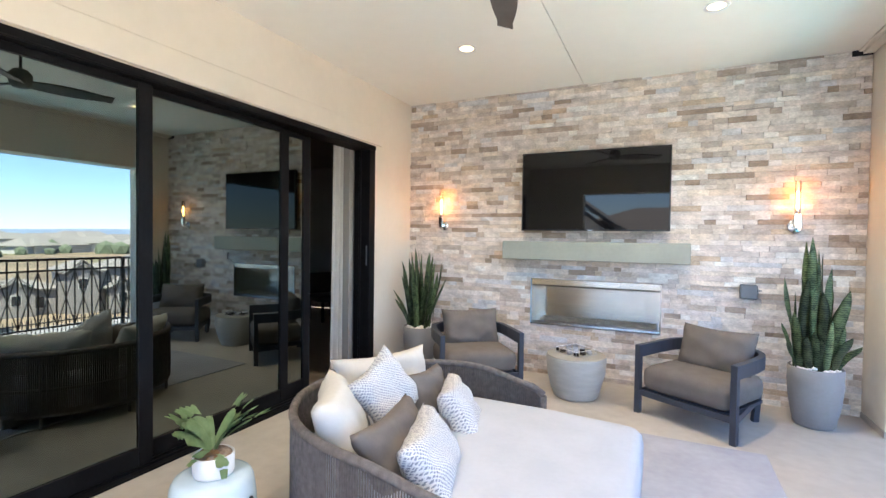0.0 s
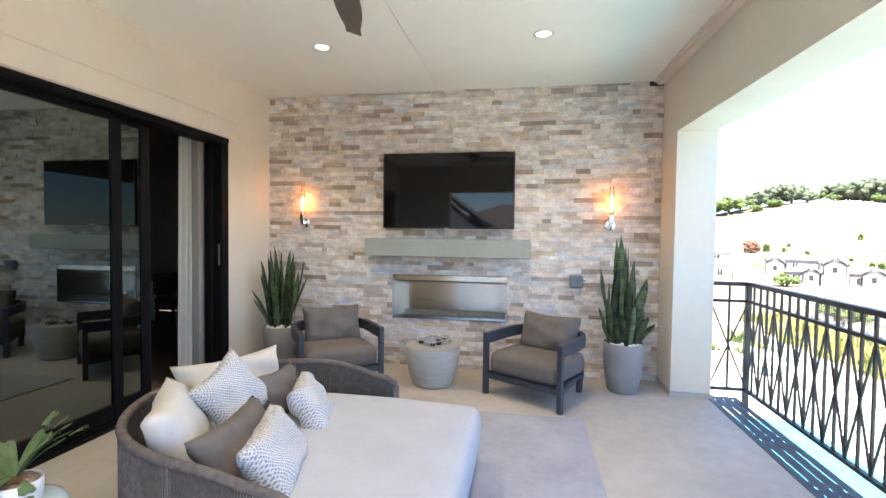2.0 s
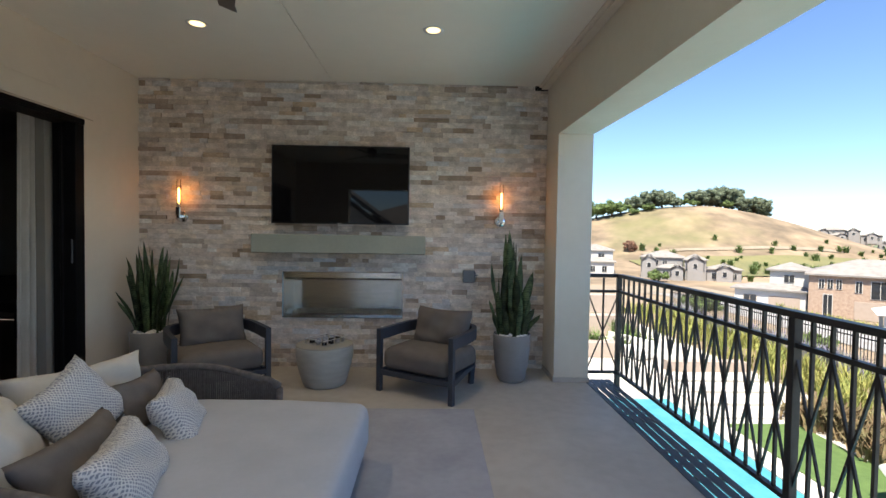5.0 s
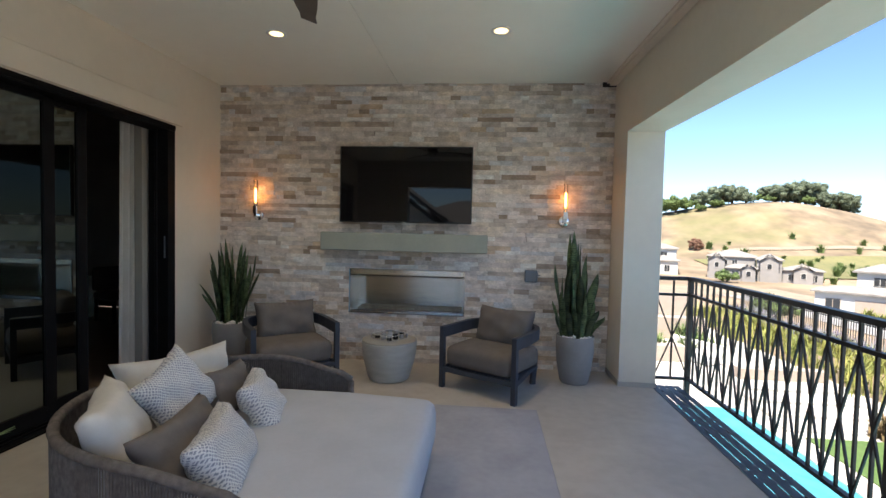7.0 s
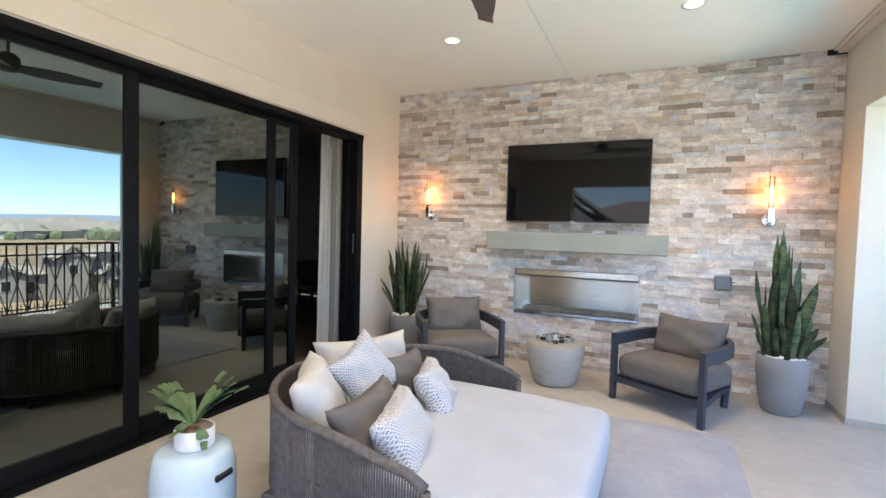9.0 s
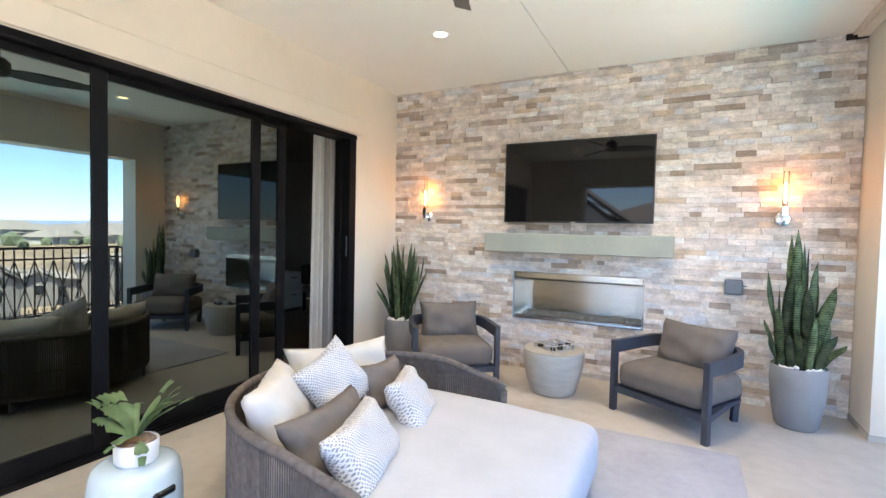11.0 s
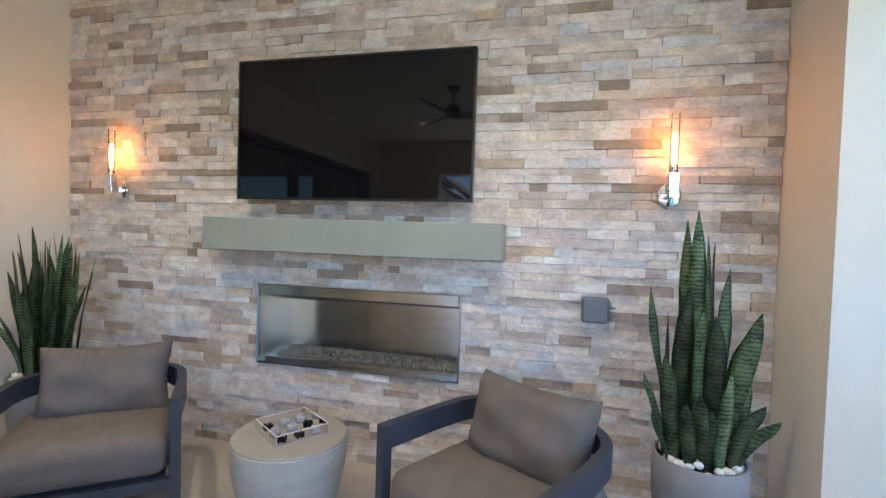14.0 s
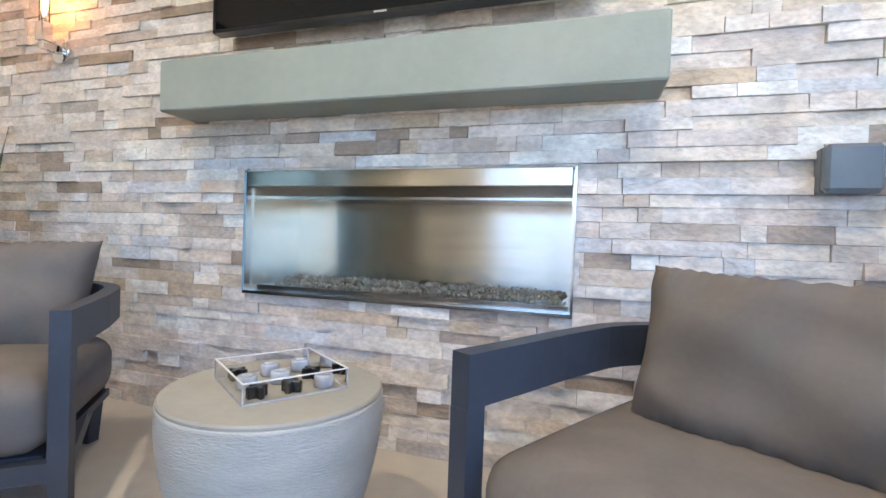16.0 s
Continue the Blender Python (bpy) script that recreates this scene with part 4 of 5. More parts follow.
# ---- drum table with acrylic tray ----
tb = thing("side_table", pose(2.20, -0.60, 0), "tapered pale grey concrete drum side table", "side table")
prof = [(0, 0.0), (0.19, 0.0), (0.205, 0.01)]
for i in range(34):
    f = i / 33
    rr = 0.207 + 0.077 * math.sin(f * math.pi / 2 * 1.05) - 0.004 * f
    prof.append((rr + (0.0022 if i % 2 else 0.0), 0.012 + f * 0.375))
prof += [(0.281, 0.392), (0.279, 0.396), (0, 0.396)]
part("drum", lathe(prof, 48), M_DRUM, tb, "ribbed drum body", True)
part("table_top", lathe([(0, 0.3962), (0.2785, 0.3962), (0.2785, 0.403), (0.274, 0.408), (0, 0.408)], 64), M_DRUMTOP, tb, "smooth beige-grey top", False)
tray = thing("acrylic_game_box", pose(2.195, -0.580, 0.408, 0, 0, -34.5), "clear acrylic noughts and crosses box with black and clear pieces", "game box")
def acrylic(p, q, z0, z1):
    """One clear sheet standing from p to q."""
    bm = bmesh.new()
    bm.faces.new([bm.verts.new(c) for c in ((*p, z0), (*q, z0), (*q, z1), (*p, z1))])
    return bm


S = 0.133
for p, q in (((-S, -S), (S, -S)), ((S, -S), (S, S)), ((S, S), (-S, S)), ((-S, S), (-S, -S))):
    part("wall", acrylic(p, q, 0.001, 0.051), M_ACRYL, tray).visible_shadow = False
    part("rim", bar((*p, 0.0525), (*q, 0.0525), 0.0045, 0.0026), M_WHITE, tray, "bright polished edge")
    part("corner_edge", bar((*p, 0.001), (*p, 0.051), 0.0034), M_FROST, tray, "bright polished edge")
    part("foot_edge", bar((*p, 0.0018), (*q, 0.0018), 0.0034), M_FROST, tray, "bright polished edge")
for c in (-0.044, 0.044):
    part("divider", acrylic((c, -0.130), (c, 0.130), 0.002, 0.022), M_ACRYL, tray).visible_shadow = False
    part("divider", acrylic((-0.130, c), (0.130, c), 0.002, 0.0215), M_ACRYL, tray).visible_shadow = False
rnd = random.Random(9)
for k in range(9):
    x, y, a = -0.087 + 0.087 * (k % 3), -0.087 + 0.087 * (k // 3), rnd.uniform(0, 90)
    if k in (0, 2, 5, 7):
        bm = boxes(((-0.026, -0.007, 0.0015), (0.026, 0.007, 0.030)), ((-0.007, -0.026, 0.0017), (0.007, 0.026, 0.0302)), bevel=0.002)
        bm.transform(pose(x, y, 0, 0, 0, a))
        part("black_piece", bm, M_BEZEL, tray, "black cross piece")
    else:
        part("clear_piece", _moved(lathe([(0.012, 0.0015), (0.024, 0.0015), (0.026, 0.005), (0.026, 0.028), (0.023, 0.034), (0.015, 0.034), (0.012, 0.028), (0.012, 0.0015)], 24), x, y), M_FROST, tray, "clear frosted ring piece", True)


# ---- potted snake plants ----
def blade(h, w, base, tip, facing, seed):
    """A sword-shaped leaf from base to tip offset (across, deep), folded along its middle, with rippled edges."""
    rnd = random.Random(seed)
    p0, p1, sway = rnd.uniform(0, 6.28), rnd.uniform(0, 6.28), rnd.uniform(0.008, 0.02)
    bm = bmesh.new()
    rows, n = [], 16
    for i in range(n + 1):
        f = i / n
        ww = w / 2 * (0.50 + 0.50 * math.sin(math.pi / 2 * min(1, f / 0.55)))
        if f > 0.68:
            ww *= max(0.03, 1 - ((f - 0.68) / 0.32) ** 2.3)
        g = f ** 1.5
        c = Vector((base[0] + (tip[0] - base[0]) * g + sway * math.sin(5 * f + p0) * f, base[1] + (tip[1] - base[1]) * g + sway * math.sin(4 * f + p1) * f, h * f))
        q = Matrix.Rotation(radians(facing) + 0.35 * math.sin(2.6 * f + p0), 3, "Z")
        rip = 0.10 * w * math.sin(15 * f + p1), 0.10 * w * math.sin(13 * f + p0)
        rows.append([bm.verts.new(c + q @ Vector((s * ww, d, 0))) for s, d in ((-1, 0.22 * ww + rip[0] * 0.5), (-0.55, 0.04 * ww), (0, -0.10 * ww), (0.55, 0.04 * ww), (1, 0.22 * ww + rip[1] * 0.5))])
    for a, b in zip(rows, rows[1:]):
        for k in range(4):
            bm.faces.new((a[k], a[k + 1], b[k + 1], b[k]))
    bmesh.ops.solidify(bm, geom=bm.faces[:], thickness=0.004)
    return bm


def planter(x, y, label, leaves, seed):
    p = thing("potted_snake_plant", pose(x, y, 0), label, "potted plant", "snake plants by the stone wall")
    part("pot", lathe([(0, 0), (0.130, 0), (0.146, 0.02), (0.178, 0.20), (0.192, 0.36), (0.191, 0.485), (0.186, 0.492), (0.177, 0.49), (0.176, 0.44), (0, 0.44)], 48), M_POT, p, "tall grey cast planter", True)
    part("soil", lathe([(0, 0.442), (0.174, 0.442), (0.174, 0.455), (0, 0.46)], 30), M_DARKSOIL, p)
    rnd = random.Random(seed)
    for k, (h, w, base, tip, facing) in enumerate(leaves):
        bm = blade(h, w, base, tip, facing, seed * 100 + k)
        bm.transform(Matrix.Translation((0, 0, 0.44)))
        part("leaf", bm, M_LEAF, p, "", True)
    pb = None
    for k in range(44):
        a, r = rnd.uniform(0, 6.28), 0.155 * math.sqrt(rnd.uniform(0.35, 1))
        m = pose(r * math.cos(a), r * math.sin(a), 0.466 + rnd.uniform(0, 0.032), rnd.uniform(-20, 20), rnd.uniform(-20, 20), rnd.uniform(0, 360)) @ Matrix.Diagonal((rnd.uniform(0.8, 1.25), rnd.uniform(0.7, 1), rnd.uniform(0.55, 0.75), 1))
        if pb is None:
            bm = bmesh.new()
            bmesh.ops.create_icosphere(bm, subdivisions=2, radius=0.024)
            pb = part("pebble", bm, M_PEBBLE, p, "", True)
            pb.matrix_basis = m
        else:
            o = new("pebble", pb.data)
            o.parent, o.matrix_basis = p, m


TALL = [   # height, width, (across, deep) at base and tip, turn
    (1.13, 0.075, (-0.020, 0.03), (-0.043, 0.04), 8), (1.09, 0.062, (-0.050, 0.05), (-0.089, 0.05), -25), (1.03, 0.056, (0.030, 0.02), (0.022, 0.03), 30), (0.99, 0.05, (0.050, 0.05), (0.050, 0.06), 50),
    (0.88, 0.060, (0.060, -0.01), (0.099, 0.0), 12), (0.79, 0.056, (-0.130, 0.02), (-0.224, 0.0), 40), (0.67, 0.028, (-0.110, 0.05), (-0.149, 0.06), 60), (0.79, 0.034, (-0.050, 0.07), (-0.105, 0.08), -40),
    (0.79, 0.076, (-0.090, -0.02), (-0.067, 0.0), -12), (0.72, 0.070, (-0.030, -0.06), (-0.014, -0.05), 15), (0.68, 0.084, (0.030, -0.08), (0.007, -0.07), -8), (0.70, 0.086, (0.050, -0.06), (0.206, -0.04), -30),
    (0.64, 0.040, (0.080, 0.04), (0.119, 0.05), 70), (0.26, 0.068, (0.110, -0.05), (0.266, -0.07), -20), (0.33, 0.080, (0.100, -0.08), (0.209, -0.10), 10), (0.50, 0.074, (-0.120, -0.05), (-0.182, -0.08), -15),
    (0.40, 0.056, (-0.140, -0.03), (-0.241, -0.04), 30), (0.31, 0.066, (-0.060, -0.11), (-0.107, -0.13), 5), (0.30, 0.050, (-0.010, -0.12), (-0.002, -0.13), -20), (0.27, 0.050, (-0.140, -0.06), (-0.210, -0.10), 45),
    (0.71, 0.048, (0.070, 0.02), (0.093, 0.02), -45), (0.58, 0.058, (0.100, 0.0), (0.147, 0.02), 25), (0.42, 0.074, (0.110, -0.02), (0.180, -0.04), -10), (0.46, 0.062, (0.050, -0.10), (0.073, -0.13), 20),
    (0.90, 0.050, (0.000, 0.06), (-0.016, 0.08), -60), (0.60, 0.056, (-0.080, 0.03), (-0.111, 0.05), 20), (0.52, 0.060, (0.020, 0.08), (0.051, 0.12), 0), (0.36, 0.060, (-0.020, -0.10), (-0.043, -0.16), -30)]
planter(4.11, -0.42, "tall snake plant in a grey planter topped with white pebbles", TALL, 3)
BUSHY = []
_r = random.Random(21)
for k in range(48):
    u, v = _r.uniform(-0.12, 0.12), _r.uniform(-0.11, 0.11)
    h = _r.uniform(0.56, 0.98) * (1.0 - 0.9 * abs(u))
    BUSHY.append((h, _r.uniform(0.034, 0.052), (u, v), (u * 1.8 + _r.uniform(-0.04, 0.04), v * 1.5 + _r.uniform(-0.03, 0.03)), _r.uniform(-60, 60)))
BUSHY += [(0.62, 0.030, (0.10, -0.02), (0.36, -0.03), 20), (0.46, 0.04, (-0.10, -0.06), (-0.30, -0.08), -20), (0.92, 0.034, (0.04, 0.0), (0.13, 0.0), 10), (0.80, 0.042, (-0.09, 0.0), (-0.28, 0.0), 15), (0.36, 0.045, (-0.11, -0.05), (-0.27, -0.08), 30)]
planter(0.40, -0.46, "bushy snake plant in a grey planter beside the doors", BUSHY, 5)

# ---- garden stool and staghorn fern ----
st = thing("garden_stool", pose(1.17, -3.825, 0.0), "glazed pale blue ceramic garden stool with a slot handle", "garden stool")
part("body", lathe([(0, 0.0), (0.150, 0.0), (0.165, 0.01), (0.178, 0.10), (0.184, 0.22), (0.180, 0.36), (0.168, 0.435), (0.155, 0.458), (0.13, 0.466), (0, 0.468)], 56), M_CERAM, st, "", True)
for k in (0, 180):
    bm = bmesh.new()
    add_box(bm, (-0.050, -0.186, 0.345), (0.050, -0.160, 0.378), 0.008)
    bm.transform(pose(0, 0, 0, 0, 0, 96 + k))
    part("slot", bm, M_BEZEL, st, "dark slot hand-hold")
fp2 = thing("staghorn_fern", pose(1.175, -3.825, 0.468), "staghorn fern in a small white bowl on the stool", "potted plant")
part("bowl", lathe([(0, 0), (0.078, 0), (0.084, 0.01), (0.086, 0.088), (0.082, 0.092), (0.078, 0.085), (0, 0.08)], 40), M_WHITE, fp2, "white ceramic bowl", True)
part("mulch", lathe([(0, 0.081), (0.077, 0.084), (0.06, 0.098), (0, 0.108)], 24), M_SOIL, fp2)


def frond(length, az, rise, droop, w, fork, seed):
    """A strap-like frond, widening and forking at its end."""
    bm = bmesh.new()
    n = 9

    def strap(base, a, ln, w0, w1, r0, r1):
        rows, p = [], Vector(base)
        for i in range(n + 1):
            f = i / n
            e = radians(r0 + (r1 - r0) * f)
            side = Vector((-math.sin(a), math.cos(a), 0))
            ww = (w0 + (w1 - w0) * f) * (1 if f < 0.9 else 0.45)
            rows.append([bm.verts.new(p + side * ww * s + Vector((0, 0, -abs(s) * ww * 0.35))) for s in (-1, 0, 1)])
            p = p + Vector((math.cos(a) * math.cos(e), math.sin(a) * math.cos(e), math.sin(e))) * ln / n
        for r, q in zip(rows, rows[1:]):
            for k in range(2):
                bm.faces.new((r[k], r[k + 1], q[k + 1], q[k]))
        return p

    a = radians(az)
    end = strap((0, 0, 0.09), a, length, w * 0.35, w, rise, droop)
    for d in (-0.5, 0.0, 0.45)[:fork]:
        strap(end - Vector((math.cos(a), math.sin(a), 0)) * 0.01, a + d, length * 0.32, w * 0.55, w * 0.15, droop + 12, droop - 15)
    bmesh.ops.solidify(bm, geom=bm.faces[:], thickness=0.003)
    return bm


for k, v in enumerate(((0.19, 180, 70, 25, 0.055, 3), (0.22, 15, 70, 30, 0.035, 3), (0.20, 75, 80, 40, 0.035, 3), (0.17, 190, 58, 15, 0.062, 3), (0.15, 225, 66, 10, 0.066, 3), (0.13, 160, 50, -15, 0.055, 3), (0.19, 205, 74, 30, 0.05, 3), (0.20, 20, 74, 20, 0.020, 3), (0.22, 35, 60, 20, 0.018, 3), (0.22, 150, 80, -20, 0.016, 2), (0.20, 60, 72, 35, 0.016, 2), (0.13, -20, 25, -50, 0.03, 2), (0.12, -80, 50, -30, 0.028, 2), (0.16, 100, 70, 10, 0.03, 3), (0.20, 215, 70, 20, 0.03, 2))):
    part("frond", frond(*v, k), M_FERN, fp2, "", True)
for k, az in enumerate((250, 300, 330, 280)):
    part("dry_frond", frond(0.075, az, 60, -40, 0.016, 2, k), M_BROWNLEAF, fp2, "dry reddish-brown frond", True)


# ---- ground, yard and street ----
def smooth(f):
    f = max(0.0, min(1.0, f))
    return f * f * (3 - 2 * f)


def ground_z(x, y):
    z = -3.4 - 2.1 * smooth((max(x - 20.6, y - 27)) / 8) - 3.2 * smooth((x - 37) / 15) - 3.2 * smooth((y - 50) / 30) * (1 - smooth((x - 37) / 15))
    z += 24.0 * math.exp(-((x - 126) / 66) ** 2 - ((y - 205) / 42) ** 2) + 8 * math.exp(-((x - 60) / 60) ** 2 - ((y - 235) / 40) ** 2)
    z += 9 * math.exp(-((x - 280) / 95) ** 2 - ((y - 310) / 55) ** 2)
    if y > 90:
        z += 0.9 * noise.noise((x * 0.05, y * 0.05, 0)) * smooth((y - 130) / 40)
    return z - 14 * smooth((math.hypot(x, y) - 420) / 900)


def ground():
    near = [-60 + 4 * i for i in range(86)]
    xs = [-4800, -2500, -1200, -600, -300, -150, -90] + near + [292 + 15 * i for i in range(10)] + [480, 600, 900, 1400, 2500, 4800]
    ys = xs
    bm = bmesh.new()
    g = [[bm.verts.new((x, y, ground_z(x, y))) for x in xs] for y in ys]
    for a, b in zip(g, g[1:]):
        for i in range(len(xs) - 1):
            bm.faces.new((a[i], a[i + 1], b[i + 1], b[i]))
    tagged(link("ground", bm, M_GROUND, None, True), "dry tan hillside and valley ground with dull green patches", "ground", kind="structure")


ground()


def sheet(name, x0, x1, y0, y1, material, label, category, lift=0.02, n=14, slant=0.0):
    """A paved or sown sheet that follows the ground."""
    bm = bmesh.new()
    g = [[bm.verts.new((x, y, ground_z(x, y) + lift)) for x in [x0 + (x1 - x0) * i / n + slant * (y - y0) for i in range(n + 1)]] for y in [y0 + (y1 - y0) * j / n for j in range(n + 1)]]
    for a, b in zip(g, g[1:]):
        for i in range(n):
            bm.faces.new((a[i], a[i + 1], b[i + 1], b[i]))
    return tagged(link(name, bm, material), label, category, kind="structure")


sheet("pavement_1", 4.9, 15.2, -25, 24, M_COPING, "pale stone paving round the pool", "pavement")
# added pale sheet out of view; gives the fireplace steel something bright to reflect
sheet("pavement_3", -6.0, 4.88, -24, -6.65, M_COPING, "unseen pale paving to the south that brightens reflections", "pavement")
sheet("road", 29.4, 35.6, -160, 75, M_STREET, "pale concrete street running past the houses", "road", 0.05, 60, 0.02)
sheet("pavement_2", 27.6, 29.2, -160, 60, M_STREET, "pale footpath beside the street", "pavement", 0.08, 50, 0.02)
sheet("dirt_lot", 26, 60, 66, 92, M_TRACK, "pale bare graded building lot", "lot", 0.12, 20)
sheet("driveway", 40, 52, 52, 62, M_STREET, "pale concrete driveway", "driveway", 0.10, 10)
for x0, x1, y0, y1 in ((70, 165, 118, 152), (78, 150, 158, 160.5)):
    sheet("path", x0, x1, y0, y1, M_TRACK if y0 > 150 else M_FIELD, "pale graded track below the hill" if y0 > 150 else "olive mown slope below the hill", "track", 0.3, 24)
pool = thing("swimming_pool", pose(0, 0, -3.38), "long turquoise swimming pool with pale stone coping", "swimming pool")
part("water", boxes(((5.6, -16, 0.004), (10.42, 8.55, 0.03))), M_WATER, pool, "clear turquoise water")
for a, b in (((10.422, -16.3, 0.0), (10.8, 8.85, 0.06)), ((5.2, 8.552, 0.0), (10.42, 8.85, 0.06)), ((5.2, -16.3, 0.0), (5.598, 8.55, 0.06))):
    part("coping", boxes((a, b), bevel=0.01), M_COPING, pool)
for k in range(4):
    tagged(link("garden_step", boxes(((10.9 + 0.12 * k, 7.1 + 0.95 * k, -3.385), (14.3, 7.95 + 0.95 * k, -3.33 + 0.05 * k)), bevel=0.01), M_COPING), "broad pale stone garden step", "step", "garden steps")
tagged(link("lawn", boxes(((11.1, 1.0, -3.378), (13.0, 6.75, -3.36))), M_LAWN), "small bright green lawn by the pool", "lawn", kind="structure")
tagged(link("garden_wall", boxes(((12.0, 11.5, -3.385), (14.9, 11.9, -3.0)), bevel=0.01), M_GARAGE), "low tan stone garden wall", "garden wall")


for _a, _b in (((5.6, 13.4, -3.385), (11.0, 13.9, -2.75)), ((6.0, 17.6, -3.385), (13.6, 18.2, -2.35)), ((7.0, 22.2, -3.385), (14.6, 22.9, -1.9))):
    tagged(link("garden_wall", boxes((_a, _b), bevel=0.02), M_GARAGE), "low tan stone terrace wall in the garden", "garden wall", "garden terrace walls")


def tufts(name, spots, h, w, material, blades, seed, label, category):
    """Many leaning blades round the given spots."""
    rnd = random.Random(seed)
    bm = bmesh.new()
    for x, y, z, s in spots:
        for _ in range(blades):
            a, l = rnd.uniform(0, 6.28), rnd.uniform(0.05, 0.75)
            bx, by = x + rnd.gauss(0, 0.16) * s, y + rnd.gauss(0, 0.16) * s
            tx, ty, tz = bx + math.cos(a) * l * h * s, by + math.sin(a) * l * h * s, z + h * s * rnd.uniform(0.6, 1.1)
            ux, uy = -math.sin(a) * w, math.cos(a) * w
            mx, my, mz = (bx + tx) / 2 - math.cos(a) * 0.1 * h, (by + ty) / 2 - math.sin(a) * 0.1 * h, (z + tz) / 2 + 0.1 * h
            v = [bm.verts.new(p) for p in ((bx - ux, by - uy, z), (bx + ux, by + uy, z), (mx + ux, my + uy, mz), (mx - ux, my - uy, mz), (tx, ty, tz))]
            bm.faces.new((v[0], v[1], v[2], v[3])), bm.faces.new((v[3], v[2], v[4]))
    return tagged(link(name, bm, material), label, category, kind="stuff")


_r = random.Random(8)
tufts("ornamental_grass", [(_r.uniform(14.9, 18.0), _r.uniform(2, 25), -3.4, _r.uniform(0.7, 1.3)) for _ in range(115)], 0.8, 0.016, M_STRAW, 45, 1, "yellow-green ornamental grass along the garden edge", "grass")
tufts("lavender", [(_r.uniform(18.0, 19.6), _r.uniform(2, 26), -3.4, _r.uniform(0.7, 1.2)) for _ in range(120)], 0.75, 0.014, M_LAV, 45, 2, "greyish lavender planted along the fence", "shrub")
tufts("hedge", [(_r.uniform(13.1, 14.6), _r.uniform(1, 7.5), -3.4, _r.uniform(0.8, 1.2)) for _ in range(90)], 0.6, 0.03, M_HEDGE, 70, 3, "brown-green low hedge by the lawn", "hedge")
tufts("verge_shrubs", [(x, y, ground_z(x, y), _r.uniform(0.8, 1.5)) for x, y in [(_r.uniform(46.0, 52.0), _r.uniform(38, 52)) for _ in range(60)]], 1.0, 0.05, M_STRAW, 60, 4, "yellow-green shrubs in front of the brick house", "shrub")
tufts("slope_shrubs", [(x, y, ground_z(x, y), _r.uniform(0.8, 2.0)) for x, y in [(_r.uniform(70, 190), _r.uniform(105, 168)) for _ in range(110)]], 1.5, 0.13, M_CROWN2, 60, 5, "scattered dull green shrubs on the slope", "shrub")
tufts("terrace_shrubs", [(_r.uniform(6.0, 12.5), _r.choice((14.6, 16.6, 19.0, 21.4)) + _r.uniform(-0.4, 0.4), -3.4, _r.uniform(0.8, 1.5)) for _ in range(46)], 0.9, 0.03, M_CROWN2, 60, 6, "bright green shrubs between the terrace walls", "shrub")
tufts("terrace_flowers", [(_r.uniform(6.0, 12.0), _r.choice((14.9, 19.3)) + _r.uniform(-0.3, 0.3), -3.4, _r.uniform(0.5, 0.8)) for _ in range(22)], 0.7, 0.02, M_FLOWER, 50, 7, "orange flowers between the terrace walls", "flowers")
fence = thing("garden_fence", pose(0, 0, 0), "black iron garden fence with thin pickets", "fence")
part("rail", boxes(((19.98, 1, -2.25), (20.02, 27, -2.2))), M_IRON, fence)
part("rail", boxes(((19.98, 1, -3.25), (20.02, 27, -3.2))), M_IRON, fence)
pk = part("picket", boxes(((-0.012, -0.012, -3.40), (0.012, 0.012, -2.05))), M_IRON, fence)
pk.location = (20, 1, 0)
for k in range(1, 174):
    o = new("picket", pk.data)
    o.parent, o.location = fence, (20, 1 + 0.15 * k, 0)
so = thing("outdoor_sofa", pose(11.4, 14.0, -3.38, 0, 0, -60), "white outdoor sofa on the lower patio", "sofa")
part("base", boxes(((-1.1, -0.4, 0.05), (1.1, 0.4, 0.25)), bevel=0.02), M_WALLWHITE, so)
part("back", boxes(((-1.1, 0.25, 0.25), (1.1, 0.4, 0.75)), bevel=0.03), M_WHITEF, so)
part("seat_cushion", soft_block((-1.05, -0.4, 0.25), (1.05, 0.24, 0.43), 0.05, n=4), M_WHITEF, so)
part("foot", boxes(((-1.0, -0.35, 0), (1.0, 0.35, 0.05))), M_IRON, so)
lo = thing("sun_lounger", pose(12.1, 2.0, -3.358, 0, 0, 10), "white sun lounger on the lawn by the pool", "sun lounger")
part("frame", boxes(((-0.35, -1.0, 0.2), (0.35, 0.6, 0.3)), bevel=0.02), M_WALLWHITE, lo)
part("backrest", _moved(bar((0, 0.58, 0.28), (0, 1.1, 0.75), 0.7, 0.09), 0, 0), M_WHITEF, lo)
for _x in (-0.3, 0.3):
    for _y in (-0.9, 0.5):
        part("leg", boxes(((_x - 0.03, _y - 0.03, 0), (_x + 0.03, _y + 0.03, 0.2))), M_WALLWHITE, lo)


